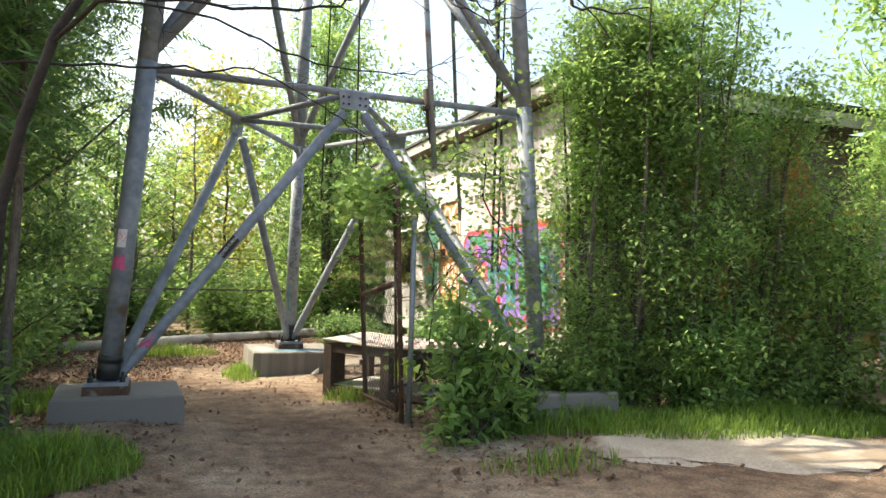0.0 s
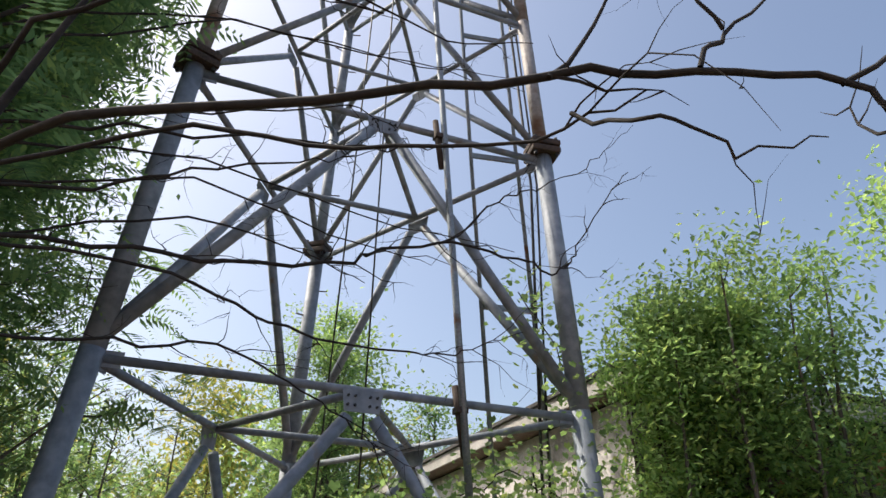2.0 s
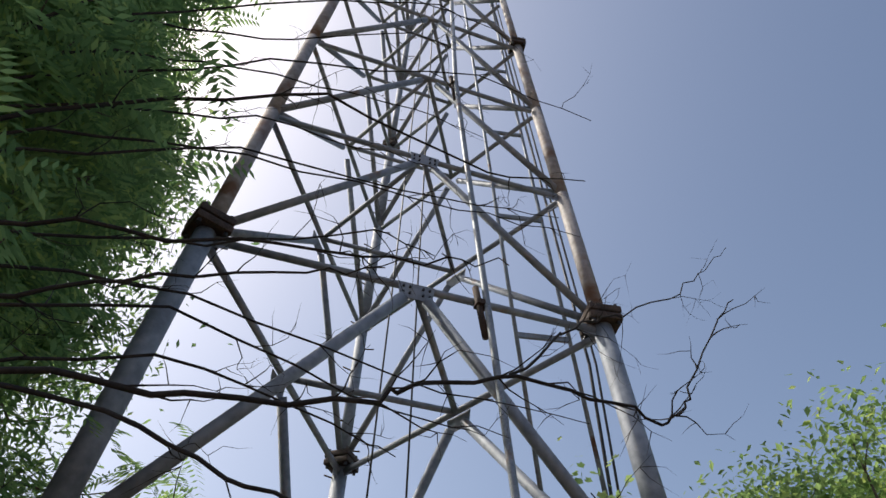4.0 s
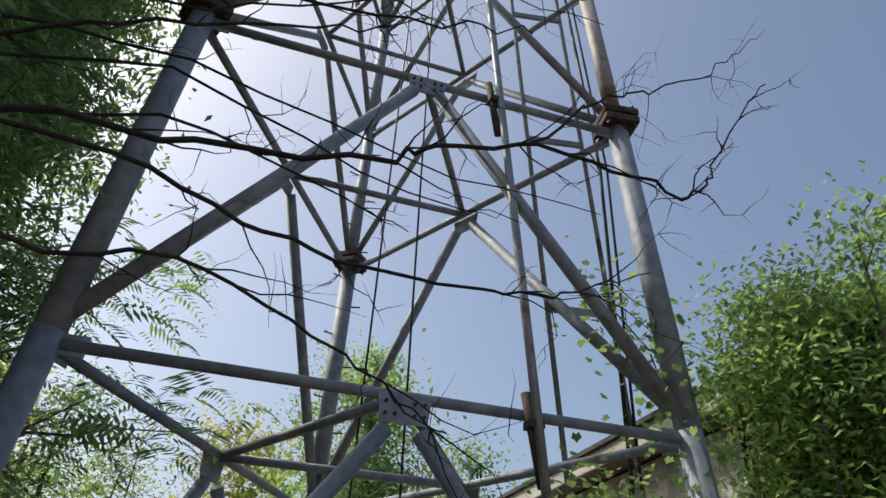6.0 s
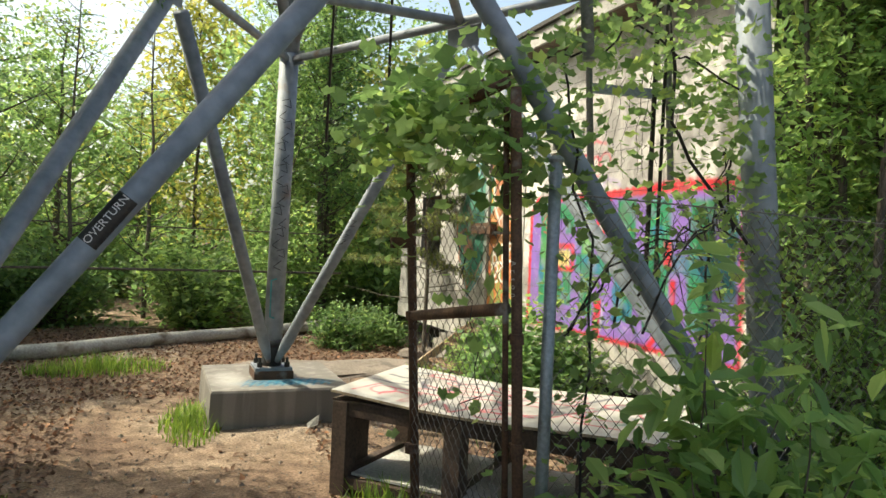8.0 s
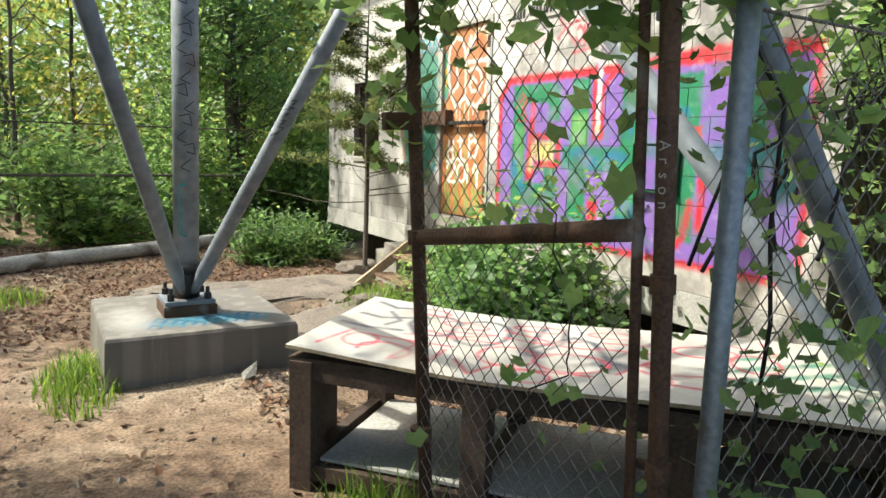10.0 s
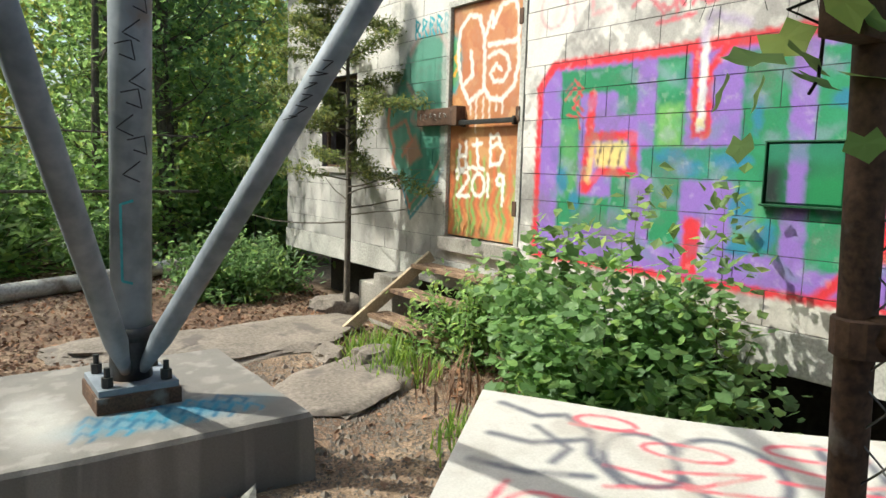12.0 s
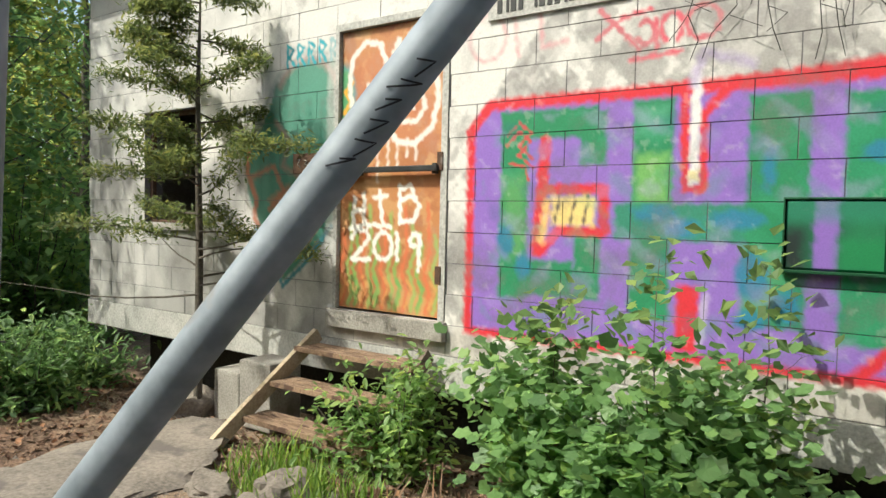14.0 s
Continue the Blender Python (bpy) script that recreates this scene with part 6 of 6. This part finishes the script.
bare_tree("bare_tree", "dark bare crooked branches reaching across the path", (-0.72, 4.3, 0), 71,
          [(-0.72, 4.3, -0.1), (-0.70, 4.3, 0.9), (-0.66, 4.25, 1.7), (-0.58, 4.2, 2.1), (-0.45, 4.15, 2.55), (-0.25, 4.1, 2.9), (-0.05, 4.1, 3.8)], [0.035, 0.033, 0.03, 0.027, 0.024, 0.018, 0.008],
          [([(-0.47, 4.17, 2.5), (-0.24, 3.8, 2.61), (0.14, 3.4, 2.62), (0.6, 3.12, 2.61), (1.0, 2.9, 2.63), (1.24, 2.79, 2.64), (1.46, 2.65, 2.57), (1.5, 2.63, 2.47), (1.67, 2.62, 2.47), (1.85, 2.62, 2.52)], 0.014),
           ([(1.44, 2.65, 2.57), (1.65, 2.62, 2.72), (1.95, 2.62, 2.87), (2.2, 2.6, 2.9)], 0.006),
           ([(1.65, 2.62, 2.72), (1.71, 2.62, 2.9), (1.73, 2.62, 3.1)], 0.005),
           ([(1.23, 2.78, 2.64), (1.32, 2.78, 2.75), (1.48, 2.78, 2.92), (1.72, 2.78, 3.16)], 0.006),
           ([(1.32, 2.78, 2.75), (1.23, 2.78, 2.89), (1.15, 2.78, 3.05)], 0.005),
           ([(1.0, 2.9, 2.63), (1.13, 2.9, 2.86), (1.24, 2.9, 3.12)], 0.006),
           ([(-0.3, 4.1, 2.8), (0.37, 3.6, 2.83), (0.73, 3.35, 2.68), (1.04, 3.05, 2.59), (1.16, 2.84, 2.6)], 0.009),
           ([(1.06, 2.95, 2.58), (1.07, 2.72, 2.42), (1.19, 2.7, 2.37), (1.41, 2.7, 2.47)], 0.005),
           ([(-0.3, 4.1, 2.85), (-0.1, 3.75, 3.15), (0.35, 3.5, 3.3), (0.8, 3.45, 3.25)], 0.012)], 0.13, 0.006)
gb = np.random.default_rng(17)
EXTRA = []
for k in range(11):
    z0, z1 = 3.0 + 0.22 * k, 3.5 + 0.42 * k + gb.uniform(-0.2, 0.2)
    x1, y1 = gb.uniform(1.2, 2.7), gb.uniform(5.4, 6.5)
    EXTRA.append(([(-1.5, 5.55, z0), (-0.6, 5.7 + gb.uniform(-0.2, 0.2), z0 * 0.5 + z1 * 0.5), (0.3, 5.8 + gb.uniform(-0.3, 0.3), z0 * 0.2 + z1 * 0.8 + 0.15), (0.5 * x1 + 0.4, y1, z1 + 0.1), (x1, y1, z1 + gb.uniform(-0.2, 0.3))], 0.0115))
bare_tree("bare_tree", "dark bare crooked branches before the tower", (-1.7, 5.6, 0), 72,
          [(-1.7, 5.6, -0.1), (-1.65, 5.6, 1.6), (-1.5, 5.55, 3.2), (-1.3, 5.5, 4.8)], [0.07, 0.06, 0.045, 0.02],
          [([(-1.5, 5.5, 3.1), (-0.6, 5.25, 3.15), (0.13, 5.2, 3.19), (0.54, 5.2, 3.21), (1.18, 5.2, 3.35), (1.32, 5.2, 3.45), (1.74, 5.2, 3.59), (2.15, 5.2, 3.57), (2.34, 5.2, 3.52), (2.47, 5.2, 3.6), (2.55, 5.2, 3.76), (2.82, 5.2, 4.19), (2.99, 5.2, 4.41)], 0.014),
           ([(1.7, 5.2, 3.58), (1.96, 5.2, 3.87), (2.08, 5.2, 4.0), (2.27, 5.2, 4.1), (2.67, 5.2, 4.36), (2.83, 5.2, 4.56), (3.09, 5.2, 4.85)], 0.007),
           ([(-1.6, 5.5, 2.6), (-0.5, 5.2, 2.7), (0.16, 5.2, 2.74), (0.58, 5.2, 2.81), (0.93, 5.2, 2.68), (1.21, 5.2, 2.52), (1.4, 5.2, 2.42)], 0.011),
           ([(-0.6, 5.25, 3.16), (0.33, 5.2, 3.1), (0.73, 5.2, 2.97), (1.03, 5.2, 2.91), (1.49, 5.2, 2.9), (1.69, 5.2, 2.92), (1.91, 5.2, 3.01), (2.15, 5.2, 3.12)], 0.010),
           ([(-1.5, 5.5, 3.3), (-0.1, 5.2, 3.47), (0.31, 5.2, 3.68), (0.82, 5.2, 3.87), (1.12, 5.2, 4.01)], 0.012),
           ([(-1.4, 5.5, 3.7), (-0.2, 5.2, 3.81), (0.43, 5.2, 3.94), (0.92, 5.2, 4.03), (1.42, 5.2, 4.16), (1.72, 5.2, 4.23)], 0.012),
           ([(-1.4, 5.5, 4.0), (-0.4, 5.6, 5.2), (0.7, 5.5, 5.7), (1.8, 5.6, 5.5), (2.6, 5.7, 5.9)], 0.016),
           ([(-1.4, 5.5, 4.4), (-0.6, 5.4, 6.2), (0.5, 5.3, 7.0), (1.5, 5.4, 7.3)], 0.015)] + EXTRA, 0.5, 0.012)

tree(-2.1, 8.6, 9.5, 3.0, 2.1, 30000, 0.10, M_DEEP, 25, "dense leafy tree beside the tower", 0.1, limbs=34, clump=0.3, width=0.4)
tree(-1.5, 6.35, 9.0, 2.8, 1.65, 4300, 0.09, M_DEEP, 24, "tall tree with long drooping pinnate leaves over the path", 0.09, limbs=34, clump=0.24, fronds=0.36)
# leafy tree at the side, whose sprays hang before the tower leg
tree(-1.85, 7.9, 8.8, 1.3, 2.25, 6200, 0.095, M_DEEP, 21, "leafy tree with drooping compound leaves beside the tower", 0.1, limbs=38, clump=0.26, fronds=0.36)
tree(-1.02, 6.55, 6.8, 2.3, 1.0, 560, 0.10, M_GREEN, 24, "young tree whose pinnate sprays hang over the tower leg", 0.05, limbs=24, clump=0.2, fronds=0.32)
tree(-2.6, 5.9, 7.4, 1.0, 1.8, 19000, 0.095, M_GREEN, 22, "leafy roadside tree beside the path", 0.09, limbs=30, clump=0.26, width=0.4)
tree(-1.8, 10.0, 4.6, 0.5, 1.35, 12000, 0.09, M_DEEP, 26, "low dense broadleaf tree at the edge of the clearing", 0.06, limbs=30, clump=0.24)
for i, (x, y, h) in enumerate(((-1.5, 6.3, 0.8), (-1.5, 4.2, 0.6), (-2.2, 5.0, 1.2), (-2.2, 8.8, 1.3), (-1.9, 10.0, 0.9), (-2.0, 11.5, 0.9))):
    shrub(x, y, 0.7, 0.7, h, 2200, 0.085, (M_GREEN, M_DEEP)[i % 2], 80 + i, "green undergrowth at the edge of the clearing", category_group="undergrowth")

# woods all round: a few kinds, repeated at other sizes and turns
g = np.random.default_rng(5)
KINDS = [tree(-6.0 - k * 0.9, 12.0 + k * 1.6, h, lo, r, 4000, 0.14, m, 200 + k, lab, tr, limbs=20, clump=0.36, group="trees of the woods")
         for k, (h, lo, r, m, lab, tr) in enumerate(((7.5, 0.8, 2.0, M_GREEN, "green broadleaf tree at the edge of the woods", 0.09), (6.5, 1.0, 1.8, M_LIGHT, "light green broadleaf tree in the woods", 0.07), (8.5, 1.4, 2.2, M_DEEP, "dark green broadleaf tree in the woods", 0.11), (6.0, 0.7, 1.6, M_YELLOW, "spring-yellow young tree in the woods", 0.05), (7.0, 0.5, 1.9, M_GREEN, "green broadleaf tree with low boughs", 0.08)))]
LOWS = [shrub(-5.0 - k, 11.0 + k * 1.5, 1.0, 1.0, h, 2600, 0.11, m, 300 + k, lab, category_group="undergrowth", fine=False)
        for k, (h, m, lab) in enumerate(((1.5, M_GREEN, "green undergrowth in the woods"), (1.1, M_DEEP, "dark green undergrowth in the woods"), (1.8, M_LIGHT, "light green undergrowth in the woods")))]


def free(x, y):
    if 3.4 < x < 12.8 and 5.0 < y < 18.0:
        return False
    if x > -2.2 and y < 16.6 and x < 4.5:
        return False
    if 11.5 < 0.72 * x + 0.69 * y < 15.2 and y > 15 and g.uniform(0, 1) < 0.65:
        return False
    return True


def scatter(protos, count, a0, a1, d0, d1, s0, s1):
    for k in range(count):
        a = radians(a0 + (a1 - a0) * (k + g.uniform(0, 1)) / count)
        d = d0 + (d1 - d0) * g.uniform(0, 1) ** 0.8
        x, y = 1.0 + d * math.sin(a), 6.0 + d * math.cos(a)
        if not free(x, y):
            continue
        o = protos[int(g.integers(0, len(protos)))]
        s = g.uniform(s0, s1)
        c = copy_thing(o, Matrix.Translation((x, y, ground_height(x, y) - 0.05)) @ Matrix.Rotation(g.uniform(0, 6.28), 4, "Z"))
        c.scale = (s, s, s * g.uniform(0.9, 1.1))


scatter(KINDS, 34, -80, 20, 7.5, 13.5, 0.7, 1.05)
scatter(KINDS, 40, -100, 40, 12.5, 22.0, 0.85, 1.3)
scatter(KINDS, 12, 60, 110, 10.0, 20.0, 0.8, 1.2)
scatter(LOWS, 90, -85, 24, 6.5, 13.0, 0.7, 1.5)
scatter(LOWS, 60, -95, 30, 10.0, 20.0, 0.9, 1.8)
fw = np.random.default_rng(55)
nfw = 46000
fa, fd = np.radians(fw.uniform(-110, 120, nfw)), fw.uniform(23, 32, nfw)
fz = 9.5 * fw.uniform(0, 1, nfw) ** 1.1 * (0.75 + 0.25 * np.sin(fa * 17) * np.sin(fa * 7 + 1))
far = leaf_cloud("far_woods", np.stack([1 + fd * np.sin(fa), 6 + fd * np.cos(fa), fz], 1), 0.55, M_GREEN, None, 56, 0.2, 0.7)
tagged(far, "dense green foliage of the farther woods", "woods", kind="stuff")
# thin bare saplings between the leafy trees
for k, (x, y, h) in enumerate(((-0.6, 17.5, 6.5), (0.6, 18.6, 7.0), (-2.2, 16.4, 6.0))):
    tree(x, y, h, 1.2, 1.5, 500, 0.10, M_YELLOW, 400 + k, "nearly bare spring sapling in the woods", 0.05, limbs=26, clump=0.3)
tree(4.1, 19.0, 9.5, 2.0, 1.1, 7000, 0.13, M_LIGHT, 410, "slender leafy tree behind the tower", 0.09, limbs=24, clump=0.28)

for k, (x, y, h) in enumerate(((2.9, 17.8, 8.5), (4.0, 18.2, 8.5))):
    tree(x, y, h, 2.6, 1.5, 4200, 0.10, (M_GREEN, M_DEEP)[k % 2], 420 + k, "slender broadleaf tree by the building's far corner", 0.07, limbs=26, clump=0.26, group="trees of the woods")
# bare vine stems hanging on the upper wall
gv_ = np.random.default_rng(68)
for k in range(7):
    y = 9.0 + 0.13 * k + gv_.uniform(-0.04, 0.04)
    hang = thing("hanging_stem", "thin bare vine stem hanging on the painted wall", "vine", "bare stems on the wall")
    hang.location = (WX - 0.02, y, 3.3)
    p, r = [Vector((0, 0, 0))], [0.004]
    for i in range(8):
        p.append(p[-1] + Vector((gv_.uniform(-0.012, 0.004), gv_.normal(0, 0.05), -0.10 - 0.05 * gv_.uniform(0, 1))))
        r.append(0.004 - 0.0003 * i)
    runs = [(p, r)]
    for i in (3, 5, 6):
        q = [p[i], p[i] + Vector((-0.02, gv_.normal(0, 0.06), -0.05)), p[i] + Vector((-0.03, gv_.normal(0, 0.12), -0.13))]
        runs.append((q, 0.002))
    tubes("stem", runs, M_TWIG, hang, 4)

# grass and leaf litter
grass("grass", "long green grass along the track and the foot of the thicket", [(6.0, 5.8, 2.2, 0.8, 1.2), (4.0, 6.2, 1.0, 0.4, 1), (7.8, 4.4, 1.4, 1.0, 1), (-1.4, 5.4, 0.9, 1.1, 1), (-0.9, 3.3, 0.6, 1.0, 0.8), (-0.6, 5.6, 0.6, 0.5, 1.6), (-0.8, 8.6, 0.9, 0.6, 0.7), (1.1, 10.4, 0.25, 0.6, 0.6), (3.65, 11.5, 0.35, 0.45, 0.6), (3.9, 12.0, 0.35, 0.35, 0.6), (2.9, 5.0, 0.6, 0.3, 0.2), (0.2, 13.2, 0.8, 0.4, 0.5), (2.1, 8.1, 0.35, 0.25, 0.5), (3.4, 9.9, 0.4, 0.5, 0.5)], 34000, 0.22, 91)
grass("dry_grass", "dry straw-coloured stems under the bramble", [(4.4, 9.6, 0.4, 0.9, 1), (3.7, 10.6, 0.3, 0.7, 0.6)], 450, 0.3, 92, M_DRY)
lg = np.random.default_rng(93)
n = 46000
lx, ly = lg.uniform(-4, 5.0, n), lg.uniform(4.5, 17, n)
keep = (((np.abs(lx - 1.1) > 0.9) | (ly > 11.6)) & ((ly > 8.5) | (lg.uniform(0, 1, n) < 0.3)) & ~((np.abs(lx - 2.95) < 0.75) & (np.abs(ly - 10.9) < 1.7))) | (lg.uniform(0, 1, n) < 0.06)
lx, ly = lx[keep], ly[keep]
C = np.stack([lx, ly, np.array([ground_height(a, b) + 0.012 for a, b in zip(lx, ly)])], 1)
tagged(leaf_cloud("leaf_litter", C, 0.055, M_DRY, None, 94, 0.0, 0.6), "dry brown leaves scattered on the soil", "leaf litter", kind="stuff")
n = 30000
gx, gy = lg.uniform(-1.5, 6.5, n), lg.uniform(-0.5, 13, n)
gx[16000:], gy[16000:] = lg.normal(2.85, 0.55, 14000), lg.normal(11.0, 0.8, 14000)
S = lg.uniform(0.004, 0.014, n) * (1 + 1.2 * (lg.uniform(0, 1, n) > 0.96))
gz = np.array([ground_height(a, b) for a, b in zip(gx, gy)])
base = np.array([[1, 0, 0], [-0.5, 0.87, 0], [-0.5, -0.87, 0], [0, 0, 0.9]])
rot = lg.uniform(0, 6.28, n)
V = np.zeros((n, 4, 3))
for k in range(4):
    V[:, k, 0] = gx + S * (base[k, 0] * np.cos(rot) - base[k, 1] * np.sin(rot)) * (1 if k < 3 else 0)
    V[:, k, 1] = gy + S * (base[k, 0] * np.sin(rot) + base[k, 1] * np.cos(rot)) * (1 if k < 3 else 0)
    V[:, k, 2] = gz - 0.002 + S * base[k, 2]
me = bpy.data.meshes.new("gravel")
o = np.arange(n)[:, None] * 4
T3 = np.concatenate([o + np.array([0, 1, 3]), o + np.array([1, 2, 3]), o + np.array([2, 0, 3])])
me.from_pydata(V.reshape(-1, 3).tolist(), [], T3.tolist())
me.materials.append(M_ROCK)
tagged(new("gravel", me), "small grey grit and stones on the soil", "gravel", kind="stuff")
